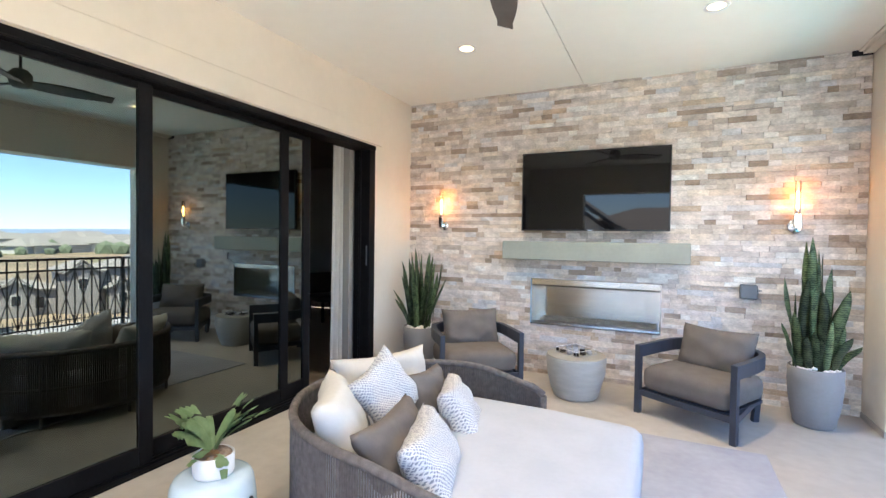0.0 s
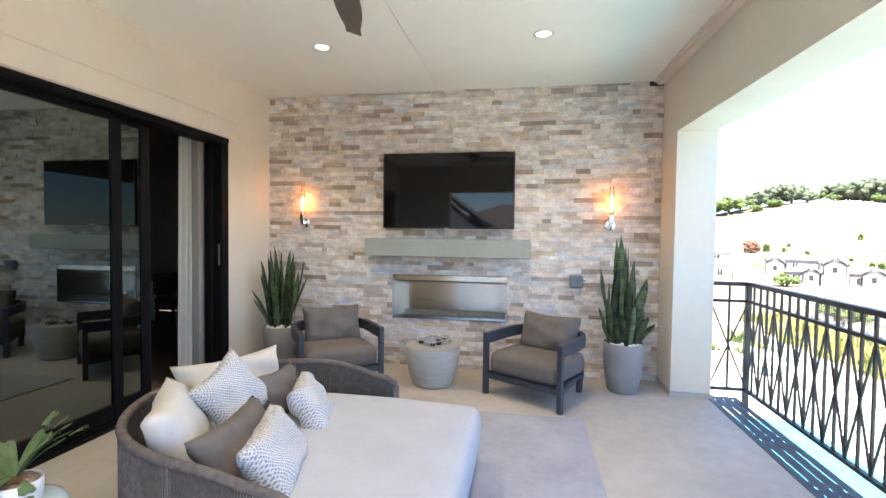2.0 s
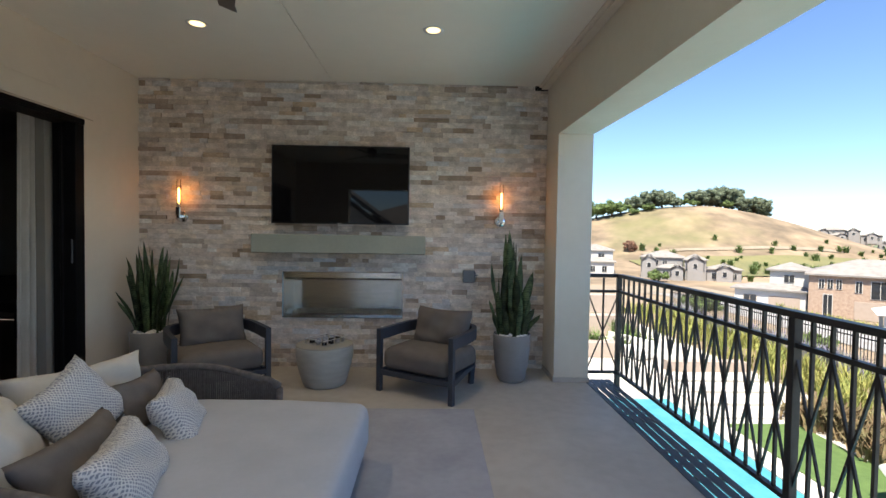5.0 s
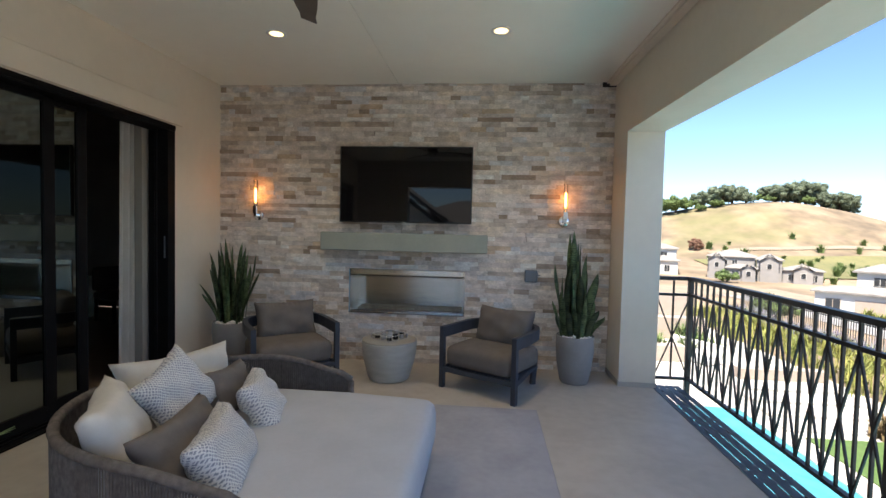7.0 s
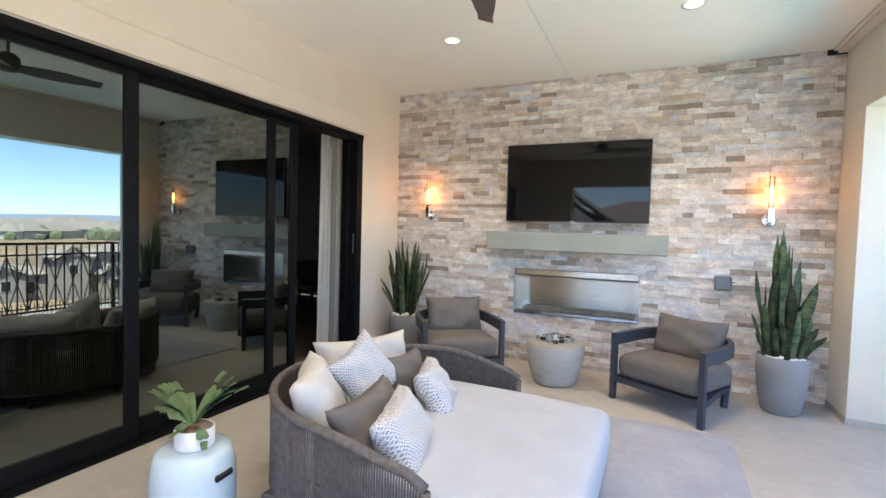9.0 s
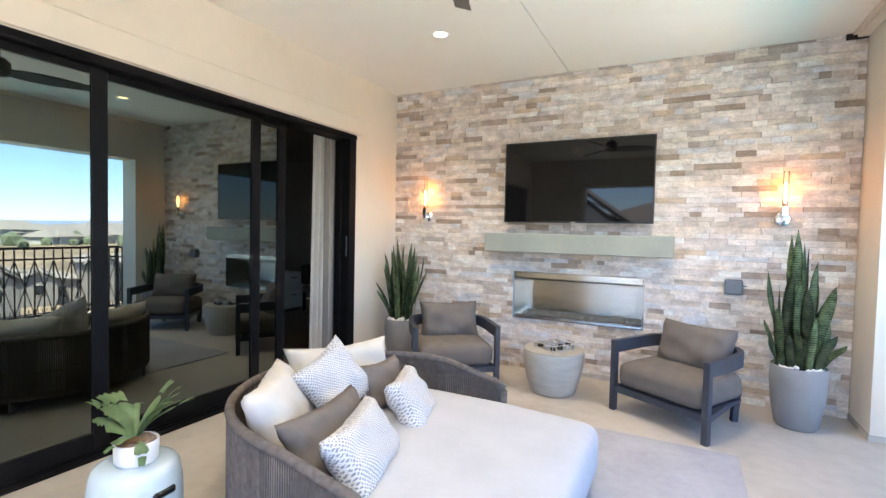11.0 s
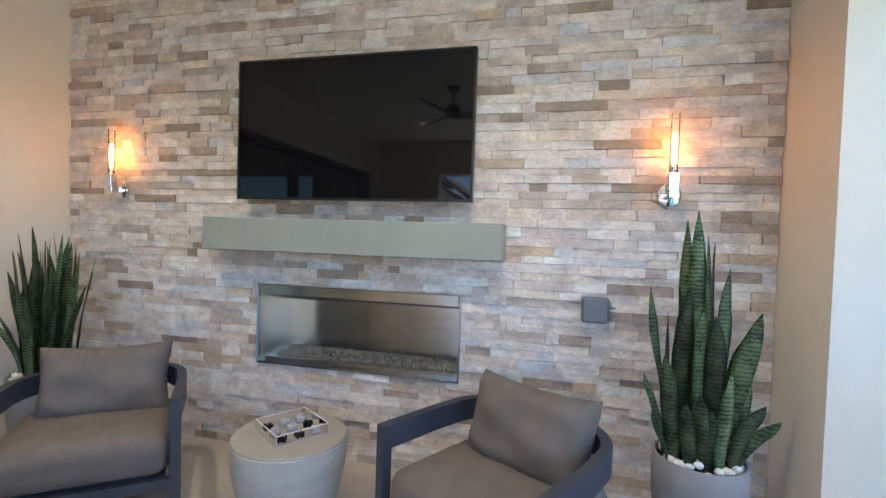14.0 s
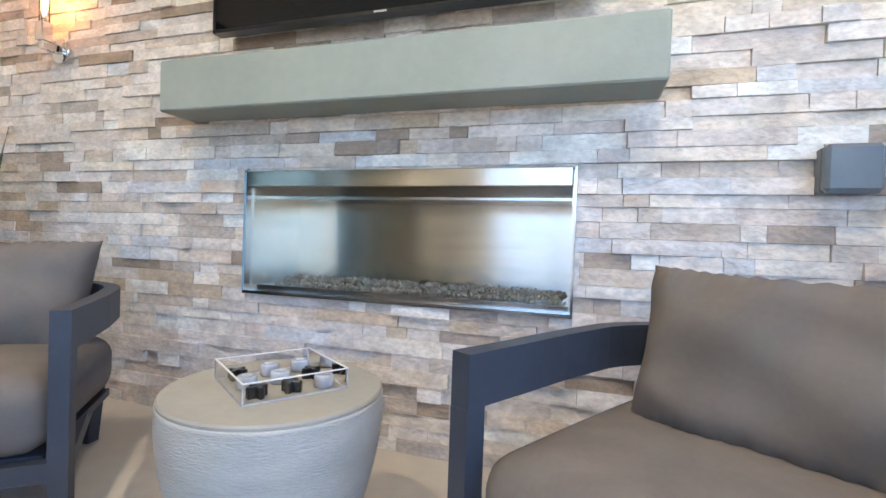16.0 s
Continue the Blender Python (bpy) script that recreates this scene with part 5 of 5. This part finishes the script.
# ---- houses ----
def house(m, wings, wall_mat, label, group=""):
    """wings: (x0, y0, x1, y1, height, roof rise, material or None, openings on the front: (x, z, w, h, kind))."""
    hs = thing("house", m, label, "house", group)
    for x0, y0, x1, y1, h, rise, wm, openings in wings:
        part("wall", boxes(((x0, y0, -1.5), (x1, y1, h))), wm or wall_mat, hs)
        bm = bmesh.new()
        o = 0.5
        lowr = [bm.verts.new(p) for p in ((x0 - o, y0 - o, h + 0.002), (x1 + o, y0 - o, h + 0.002), (x1 + o, y1 + o, h + 0.002), (x0 - o, y1 + o, h + 0.002))]
        eave = [bm.verts.new((v.co.x, v.co.y, h + 0.22)) for v in lowr]
        w, d = x1 - x0, y1 - y0
        i = min(w, d) / 2
        rid = [bm.verts.new((x0 + i, (y0 + y1) / 2, h + rise)), bm.verts.new((x1 - i, (y0 + y1) / 2, h + rise))] if w > d else [bm.verts.new(((x0 + x1) / 2, y0 + i, h + rise)), bm.verts.new(((x0 + x1) / 2, y1 - i - 0.01, h + rise))]
        bm.faces.new(lowr[::-1])
        for k in range(4):
            bm.faces.new((lowr[k], lowr[(k + 1) % 4], eave[(k + 1) % 4], eave[k]))
        if w > d:
            fs = ((eave[0], eave[1], rid[1], rid[0]), (eave[1], eave[2], rid[1]), (eave[2], eave[3], rid[0], rid[1]), (eave[3], eave[0], rid[0]))
        else:
            fs = ((eave[0], eave[1], rid[0]), (eave[1], eave[2], rid[1], rid[0]), (eave[2], eave[3], rid[1]), (eave[3], eave[0], rid[0], rid[1]))
        for f in fs:
            bm.faces.new(f)
        part("roof", bm, M_ROOF, hs, "grey tiled hip roof")
        for x, z, ww, hh, kind in openings:
            if kind == "garage":
                part("garage_door", boxes(((x, y0 - 0.05, z), (x + ww, y0 - 0.002, z + hh)), bevel=0.02), M_GARAGE, hs, "tan garage door")
            else:
                f = part("window", boxes(((x - 0.07, y0 - 0.06, z - 0.07), (x + ww + 0.07, y0 - 0.002, z + hh + 0.07))), M_WALLWHITE if kind == "window" else M_GARAGE, hs)
                part("pane", boxes(((x, y0 - 0.10, z), (x + ww / 2 - 0.04, y0 - 0.0605, z + hh))), M_WIN, f)
                part("pane", boxes(((x + ww / 2 + 0.04, y0 - 0.10, z), (x + ww, y0 - 0.0605, z + hh))), M_WIN, f)
    return hs


def gable_wing(hs, x0, x1, y0, y1, eave, ridge, wall_mat, board_mat):
    """A gabled wing set against a house: walls, two roof slopes and dark rake boards."""
    xm = (x0 + x1) / 2
    bm = bmesh.new()
    v = [bm.verts.new((x, y, z)) for y in (y0, y1) for x, z in ((x0, -1.0), (x1, -1.0), (x1, eave), (xm, ridge), (x0, eave))]
    bm.faces.new(v[:5]), bm.faces.new(v[:4:-1])
    for i in range(5):
        bm.faces.new((v[(i + 1) % 5], v[i], v[i + 5], v[(i + 1) % 5 + 5]))
    bmesh.ops.recalc_face_normals(bm, faces=bm.faces[:])
    part("wall", bm, wall_mat, hs)
    for x in (x0, x1):
        o = 0.5 if x == x1 else -0.5
        d = (ridge - eave) / (xm - x) * o
        part("roof", bar((x + (xm - x) / 2 + o / 2, y0 - 0.4, (ridge + eave) / 2 - d / 2 + 0.13), (x + (xm - x) / 2 + o / 2, y1, (ridge + eave) / 2 - d / 2 + 0.13), math.hypot(xm - x - o, ridge - eave + d), 0.16,
                         up=(-(eave - ridge) / (x - xm), 0, 1)), M_ROOF, hs, "grey tiled roof slope")
        part("rake_board", bar((x + o, y0 - 0.42, eave - d), (xm, y0 - 0.42, ridge), 0.05, 0.22, up=(0, 1, 0)), board_mat, hs, "rake board")


house(pose(55.6, 57.0, -8.7, 0, 0, -41), [
    (-9.4, 0.0, -0.9, 5.0, 3.0, 0.9, M_WALLWHITE, [(-8.2, 0.3, 1.5, 1.9, "door"), (-5.2, 0.05, 3.6, 2.2, "garage")]),
    (-0.7, -1.0, 13.0, 9.0, 5.6, 2.2, None, [(0.9, 0.1, 0.9, 3.0, "window"), (0.4, 3.9, 0.5, 1.2, "window"), (1.3, 3.9, 0.5, 1.2, "window"), (2.2, 3.9, 0.5, 1.2, "window"), (4.1, 3.6, 0.6, 1.4, "window"), (5.6, 2.9, 1.7, 2.2, "window"), (8.4, 3.6, 0.6, 1.4, "window"), (4.0, 0.05, 4.6, 2.4, "garage")]),
    (-5.6, 5.8, -0.8, 11.0, 5.6, 1.3, M_WALLWHITE, [(-3.8, 3.9, 1.2, 1.1, "window")])], M_WALLBROWN, "two-storey brown stone and white rendered house with tiled roofs")
g1 = house(pose(64, 111, -8.6, 0, 0, -28) @ Matrix.Diagonal((0.82, 0.82, 0.82, 1)), [
    (-9.0, 0.0, 3.0, 9.0, 6.4, 2.0, None, [(-7.5, 4.3, 1.2, 1.4, "window"), (-5.2, 4.3, 1.2, 1.4, "window"), (-2.8, 4.3, 1.2, 1.4, "window"), (-6.5, 1.0, 1.6, 2.0, "window"), (-3.0, 1.0, 1.6, 2.0, "window")]),
    (3.2, -2.0, 9.0, 7.0, 6.0, 1.8, None, [(4.2, 3.9, 1.4, 1.9, "window"), (6.6, 3.9, 1.2, 1.5, "window"), (4.6, 0.2, 1.6, 2.3, "window")]),
    (-4.0, -4.5, 3.0, -0.6, 3.4, 1.3, None, [(-2.6, 0.2, 1.6, 2.4, "window"), (0.2, 0.8, 1.2, 1.6, "window")]),
    (9.2, -1.0, 18.0, 6.0, 3.4, 1.5, None, [(10.5, 0.7, 1.5, 1.7, "window"), (13.0, 0.7, 1.5, 1.7, "window"), (15.6, 0.7, 1.2, 1.7, "window")])], M_WALLGREY, "two-storey grey rendered house with several grey roofs", "houses in the valley")
for _x0, _x1, _y0, _y1, _e, _r0 in ((-8.6, -4.6, -1.6, 1.0, 5.2, 7.2), (4.0, 8.2, -3.2, 0.0, 5.4, 7.4), (-0.2, 2.9, -5.6, -3.0, 3.2, 4.7), (11.6, 15.8, -2.4, 0.5, 3.2, 5.0)):
    gable_wing(g1, _x0, _x1, _y0, _y1, _e, _r0, M_WALLGREY, M_WALLWHITE)
    f = part("window", boxes((((_x0 + _x1) / 2 - 0.6, _y0 - 0.06, _e - 1.9), ((_x0 + _x1) / 2 + 0.6, _y0 - 0.002, _e - 0.3))), M_WALLWHITE, g1)
    part("pane", boxes((((_x0 + _x1) / 2 - 0.5, _y0 - 0.10, _e - 1.8), ((_x0 + _x1) / 2 + 0.5, _y0 - 0.0605, _e - 0.4))), M_WIN, f)
house(pose(47, 126, -8.6, 0, 0, -22), [
    (-9, 0, 7, 9, 6.4, 1.8, None, [(-6, 4.2, 1.6, 1.5, "window"), (-1, 4.2, 1.6, 1.5, "window"), (3.2, 4.2, 1.6, 1.5, "window"), (-3.2, 0.8, 1.6, 1.8, "window"), (2, 0.8, 1.6, 1.8, "window")]),
    (0, -4, 7.5, -0.2, 3.4, 1.4, None, [(1.4, 0.8, 1.2, 1.6, "window"), (4.4, 0.8, 1.2, 1.6, "window")])], M_WALLWHITE, "white rendered house with pale tiled roofs", "houses in the valley")
for x, y, z, a in ((190, 205, 1.5, -40), (212, 198, 0.5, -44), (232, 192, -0.5, -46), (40, 150, -8.4, -15), (20, 138, -8.4, -10)):
    copy_thing(g1, pose(x, y, ground_z(x, y) + 0.4, 0, 0, a))
for x, y, a in ((52, 8, -82), (54, -22, -86), (53, -52, -92), (82, -6, -85), (86, -48, -92), (130, -30, -90), (120, 30, -85), (160, -80, -95), (70, -100, -100), (105, -70, -92), (64, 34, -70), (180, 0, -88), (200, -50, -92), (150, -130, -100), (240, 40, -85), (100, 70, -60), (260, -110, -95)):
    copy_thing(g1, pose(x, y, ground_z(x, y) + 0.3, 0, 0, a))
nb = house(pose(5.5, -19, -3.4, 0, 0, 180), [(-5, 0, 9, 10, 4.6, 2.2, None, [(-3, 0.9, 1.6, 1.6, "window"), (3, 0.9, 1.6, 1.6, "window")])], M_WALLWHITE, "pale rendered neighbouring house with a grey tiled roof")
gable_wing(nb, 4.3, 10.3, -1.6, 3.0, 4.9, 7.1, M_WALLPALE, M_DARKWALL)
pv = thing("pavilion", pose(41, 29.5, -6.6, 0, 0, -40), "open white garden pavilion with a pale roof", "pavilion")
for _x in (-2.2, 2.2):
    for _y in (-1.8, 1.8):
        part("post", boxes(((_x - 0.12, _y - 0.12, -0.6), (_x + 0.12, _y + 0.12, 2.5))), M_WALLWHITE, pv)
bm = bmesh.new()
rb = [bm.verts.new(p) for p in ((-2.8, -2.4, 2.5), (2.8, -2.4, 2.5), (2.8, 2.4, 2.5), (-2.8, 2.4, 2.5), (0, 0, 3.6))]
bm.faces.new(rb[3::-1])
for k in range(4):
    bm.faces.new((rb[k], rb[(k + 1) % 4], rb[4]))
part("roof", bm, M_WALLWHITE, pv, "pale pitched roof")


# ---- trees ----
def tree_meshes(seed, flat):
    """Trunk with limbs, and a crown of uneven clumps and loose leaves, about 10 m high."""
    rnd = random.Random(seed)
    tk = tube([(0, 0, -1.0), (0.1, 0, 1.2), (0.2, 0.1, 2.4), (0.1, 0.2, 4.0)], [0.42, 0.34, 0.26, 0.10], 9)
    for _ in range(6):
        a, z = rnd.uniform(0, 6.28), rnd.uniform(1.2, 2.6)
        t2 = tube([(0.15, 0.05, z), (math.cos(a) * 1.3, math.sin(a) * 1.3, z + 1.3), (math.cos(a) * 2.6, math.sin(a) * 2.6, z + 2.4)], [0.16, 0.10, 0.04], 6)
        me = bpy.data.meshes.new("limb")
        t2.to_mesh(me)
        tk.from_mesh(me)
        t2.free()
    cr = bmesh.new()
    for _ in range(64):
        a, r = rnd.uniform(0, 6.28), 4.3 * math.sqrt(rnd.random())
        c = Vector((r * math.cos(a), r * math.sin(a), 3.4 + flat * rnd.uniform(-2.6, 2.6) * (1 - (r / 5.2) ** 2) + rnd.uniform(-0.6, 0.6)))
        s = rnd.uniform(0.40, 1.0)
        q = bmesh.ops.create_icosphere(cr, subdivisions=2, radius=s)
        for v in q["verts"]:
            d = v.co.normalized()
            v.co = v.co * (1 + 0.45 * noise.noise(d * 2.3 + c)) * 1.0
            v.co.z *= 0.75
            v.co += c
        for _ in range(110):
            d = Vector((rnd.gauss(0, 1), rnd.gauss(0, 1), rnd.gauss(0, 0.8))).normalized()
            p = c + d * s * rnd.uniform(0.85, 1.5)
            e = Vector((rnd.gauss(0, 1), rnd.gauss(0, 1), rnd.gauss(0, 1))).normalized() * 0.22
            f = d.cross(e).normalized() * 0.14
            cr.faces.new([cr.verts.new(p + k) for k in (-e, f, e, -f)])
    return tk, cr


def tree(seed, flat, crown_mat, label):
    tk, cr = tree_meshes(seed, flat)
    t = thing("tree", pose(0, 0, 0), label, "tree", "trees on the hill")
    part("trunk", tk, M_BARK, t, "", True)
    part("crown", cr, crown_mat, t)
    return t


T1 = tree(31, 1.0, M_CROWN, "dark green broad-crowned tree on the hilltop")
T2 = tree(32, 0.7, M_CROWN2, "bright green spreading tree on the hilltop")
T3 = tree(33, 1.2, M_CROWN3, "rust-brown leaved tree at the hill's foot")


def plant(t, x, y, s, a, first=False):
    m = pose(x, y, ground_z(x, y) - 0.2, 0, 0, a) @ Matrix.Diagonal((s, s, s, 1))
    if first:
        t.matrix_basis = m
    else:
        copy_thing(t, m @ Matrix.Diagonal((1 / t.scale[0], 1 / t.scale[1], 1 / t.scale[2], 1)) @ Matrix.Diagonal((1, 1, 1, 1))).scale = (s, s, s)


plant(T1, 103, 204, 1.35, 20, True)
plant(T2, 84, 204, 1.25, 0, True)
plant(T3, 76, 165, 0.55, 40, True)
for x, y, s, a in ((96, 206, 1.1, 80), (109, 208, 1.25, 200), (112, 203, 0.7, 260), (123, 204, 1.15, 310), (129, 208, 1.0, 10), (132, 204, 1.45, 50), (138, 207, 1.7, 90), (141, 202, 1.0, 130),
                   (150, 205, 1.35, 0), (154, 207, 1.0, 300), (200, 214, 1.35, 30), (207, 216, 1.1, 200), (188, 210, 0.5, 10), (194, 213, 0.55, 80), (217, 222, 0.6, 0)):
    plant(T1, x, y, s, a)
for x, y, s, a in ((78, 207, 1.3, 30), (89, 206, 0.9, 120), (116, 205, 0.7, 20), (68, 205, 1.1, 200), (120, 201, 0.5, 90), (134, 200, 0.6, 140), (99, 200, 0.6, 10), (92, 199, 0.5, 70), (57, 104, 0.5, 60), (105, 128, 0.45, 30), (24, 30, 0.3, 10), (28.2, 24, 0.22, 60), (25, -6, 0.3, 20), (26, -14, 0.35, 70), (44, -8, 0.45, 20), (46, -36, 0.5, 60), (70, -24, 0.6, 100), (75, 14, 0.5, 0), (100, -20, 0.7, 10), (140, 5, 0.8, 30), (120, -55, 0.7, 50)):
    plant(T2, x, y, s, a)


# ---- far town and haze-tinted hills to the east ----
def far_town():
    """Small pale houses with pitched roofs and dark tree clumps scattered over the plain."""
    rnd = random.Random(52)
    homes, roofs, woods = bmesh.new(), bmesh.new(), bmesh.new()
    for _ in range(420):
        d, a = rnd.uniform(0.0, 1.0) ** 1.6 * 1700 + 300, radians(rnd.uniform(-35, 42))
        x, y = d * math.cos(a), d * math.sin(a)
        z, w, l, h = ground_z(x, y), rnd.uniform(6, 11), rnd.uniform(9, 18), rnd.uniform(3.5, 7)
        q = pose(x, y, z, 0, 0, rnd.uniform(-25, 25))
        v = [homes.verts.new(q @ Vector(p)) for p in ((-w, -l, -2), (w, -l, -2), (w, l, -2), (-w, l, -2), (-w, -l, h), (w, -l, h), (w, l, h), (-w, l, h))]
        for f in ((0, 1, 5, 4), (1, 2, 6, 5), (2, 3, 7, 6), (3, 0, 4, 7)):
            homes.faces.new([v[i] for i in f])
        r = [roofs.verts.new(q @ Vector(p)) for p in ((-w - 1, -l - 1, h), (w + 1, -l - 1, h), (w + 1, l + 1, h), (-w - 1, l + 1, h), (0, -l * 0.6, h + w * 0.45), (0, l * 0.6, h + w * 0.45))]
        for f in ((0, 1, 4), (1, 2, 5, 4), (2, 3, 5), (3, 0, 4, 5)):
            roofs.faces.new([r[i] for i in f])
        for _ in range(3):
            tx, ty, tr = x + rnd.uniform(-40, 40), y + rnd.uniform(-40, 40), rnd.uniform(2, 5)
            k = bmesh.ops.create_icosphere(woods, subdivisions=1, radius=tr)
            for c in k["verts"]:
                c.co = c.co * (1 + 0.35 * noise.noise(c.co + Vector((tx, ty, 0)))) + Vector((tx, ty, ground_z(tx, ty) + tr * 0.5))
    tagged(link("far_houses", homes, M_WALLWHITE), "pale houses scattered across the distant plain", "houses", kind="stuff")
    tagged(link("far_roofs", roofs, M_ROOF), "grey roofs of the distant houses", "roofs", kind="stuff")
    tagged(link("far_trees", woods, M_CROWN), "dark tree clumps among the distant houses", "trees", kind="stuff")
    # three ridges; their haze is painted in by M_HAZE
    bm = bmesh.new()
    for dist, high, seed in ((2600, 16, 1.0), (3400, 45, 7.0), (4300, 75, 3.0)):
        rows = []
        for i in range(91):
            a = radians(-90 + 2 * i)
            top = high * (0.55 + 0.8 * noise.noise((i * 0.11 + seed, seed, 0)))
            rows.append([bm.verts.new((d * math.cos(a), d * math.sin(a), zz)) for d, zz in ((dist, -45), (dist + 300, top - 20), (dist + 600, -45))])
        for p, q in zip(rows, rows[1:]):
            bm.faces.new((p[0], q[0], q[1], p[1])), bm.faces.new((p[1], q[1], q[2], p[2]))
    tagged(link("backdrop", bm, M_HAZE, None, True), "far hills with haze tinted into their blue", "hills", kind="structure")


far_town()


# ---- stone pieces of the accent wall ----
def ledger():
    """Random-length stone strips in uneven courses; those round the fireplace are objects of their own, the rest one mesh."""
    rnd = random.Random(77)
    unit = {}

    def unit_mesh(k):
        if k not in unit:
            r = random.Random(500 + k)
            bm = bmesh.new()
            v = [bm.verts.new((x + (r.uniform(-0.006, 0.006) if x else 0), (-0.5 + r.uniform(-0.16, 0.16)) if y < 0 else 0.5, z)) for y in (-1, 1) for x, z in ((0, 0), (0.5, 0), (1, 0), (1, 1), (0.5, 1), (0, 1))]
            bm.faces.new((v[0], v[1], v[4], v[5])), bm.faces.new((v[1], v[2], v[3], v[4]))
            for i in range(6):
                j = (i + 1) % 6
                bm.faces.new((v[j], v[i], v[i + 6], v[j + 6]))
            bmesh.ops.recalc_face_normals(bm, faces=bm.faces[:])
            me = bpy.data.meshes.new("stone")
            bm.to_mesh(me)
            bm.free()
            me.materials.append(M_STONE_OB)
            unit[k] = me
        return unit[k]

    verts, faces, z, count = [], [], 0.0, 0
    while z < CEIL - 0.004:
        h = min(rnd.choice((0.042, 0.046, 0.05, 0.054, 0.06)), CEIL - z)
        x = 0.0
        while x < 4.537:
            w = min(rnd.choice((0.08, 0.11, 0.14, 0.17, 0.20, 0.24, 0.29, 0.35)) * rnd.uniform(0.85, 1.15), 4.537 - x)
            if 4.537 - x - w < 0.05:
                w = 4.537 - x
            cuts = [(x, x + w)]
            if z + h > FZ0 - 0.004 and z < FZ1 + 0.004:
                lo, hi = FX0 - 0.003, FX1 + 0.003
                cuts = [(a, b) for a, b in ((x, min(x + w, lo)), (max(x, hi), x + w)) if b - a > 0.008]
            pieces = [(a, b, z, h) for a, b in cuts]
            a, b = max(x, FX0 - 0.003), min(x + w, FX1 + 0.003)
            if len(cuts) != 1 or cuts[0] != (x, x + w):   # courses cut to fit above and below the fireplace
                if z + h > FZ1 + 0.010 and b - a > 0.008:
                    pieces.append((a, b, FZ1 + 0.004, z + h - FZ1 - 0.004))
                if z < FZ0 - 0.010 and b - a > 0.008:
                    pieces.append((a, b, z, FZ0 - 0.004 - z))
            for a, b, zz, hh in pieces:
                near = 1.15 < (a + b) / 2 < 3.9 and 0.30 < z < 1.62
                proud = rnd.choice((0.004, 0.007, 0.010, 0.013, 0.016, 0.020)) + rnd.uniform(0, 0.004) + (0.007 if rnd.random() < 0.10 else 0)
                gap = 0.0008
                if near and count < 300:
                    o = new("stone", unit_mesh(rnd.randrange(14)))
                    o.parent = stone_wall
                    o.matrix_basis = Matrix.Translation((a + gap, 0.0125 - (proud + 0.012) / 2, zz + gap)) @ Matrix.Diagonal((b - a - 2 * gap, proud + 0.012, hh - 2 * gap, 1))
                    count += 1
                else:
                    n = len(verts)
                    y0 = 0.0125
                    j = [rnd.uniform(-0.003, 0.003) for _ in range(4)]
                    for yy in (0, 1):
                        for i, (px, pz) in enumerate(((a + gap, zz + gap), (b - gap, zz + gap), (b - gap, zz + hh - gap), (a + gap, zz + hh - gap))):
                            verts.append((px, y0 if yy else -proud + j[i], pz))
                    faces += [(n, n + 1, n + 2, n + 3), (n + 1, n, n + 4, n + 5), (n + 2, n + 1, n + 5, n + 6), (n + 3, n + 2, n + 6, n + 7), (n, n + 3, n + 7, n + 4)]
            x += w
        z += h
    me = bpy.data.meshes.new("stone_field")
    me.from_pydata(verts, [], faces)
    me.materials.append(M_STONE)
    o = new("stone_field", me)
    o.parent = stone_wall
    tagged(o, "stacked pale taupe ledger stone strips", kind="stuff")


ledger()
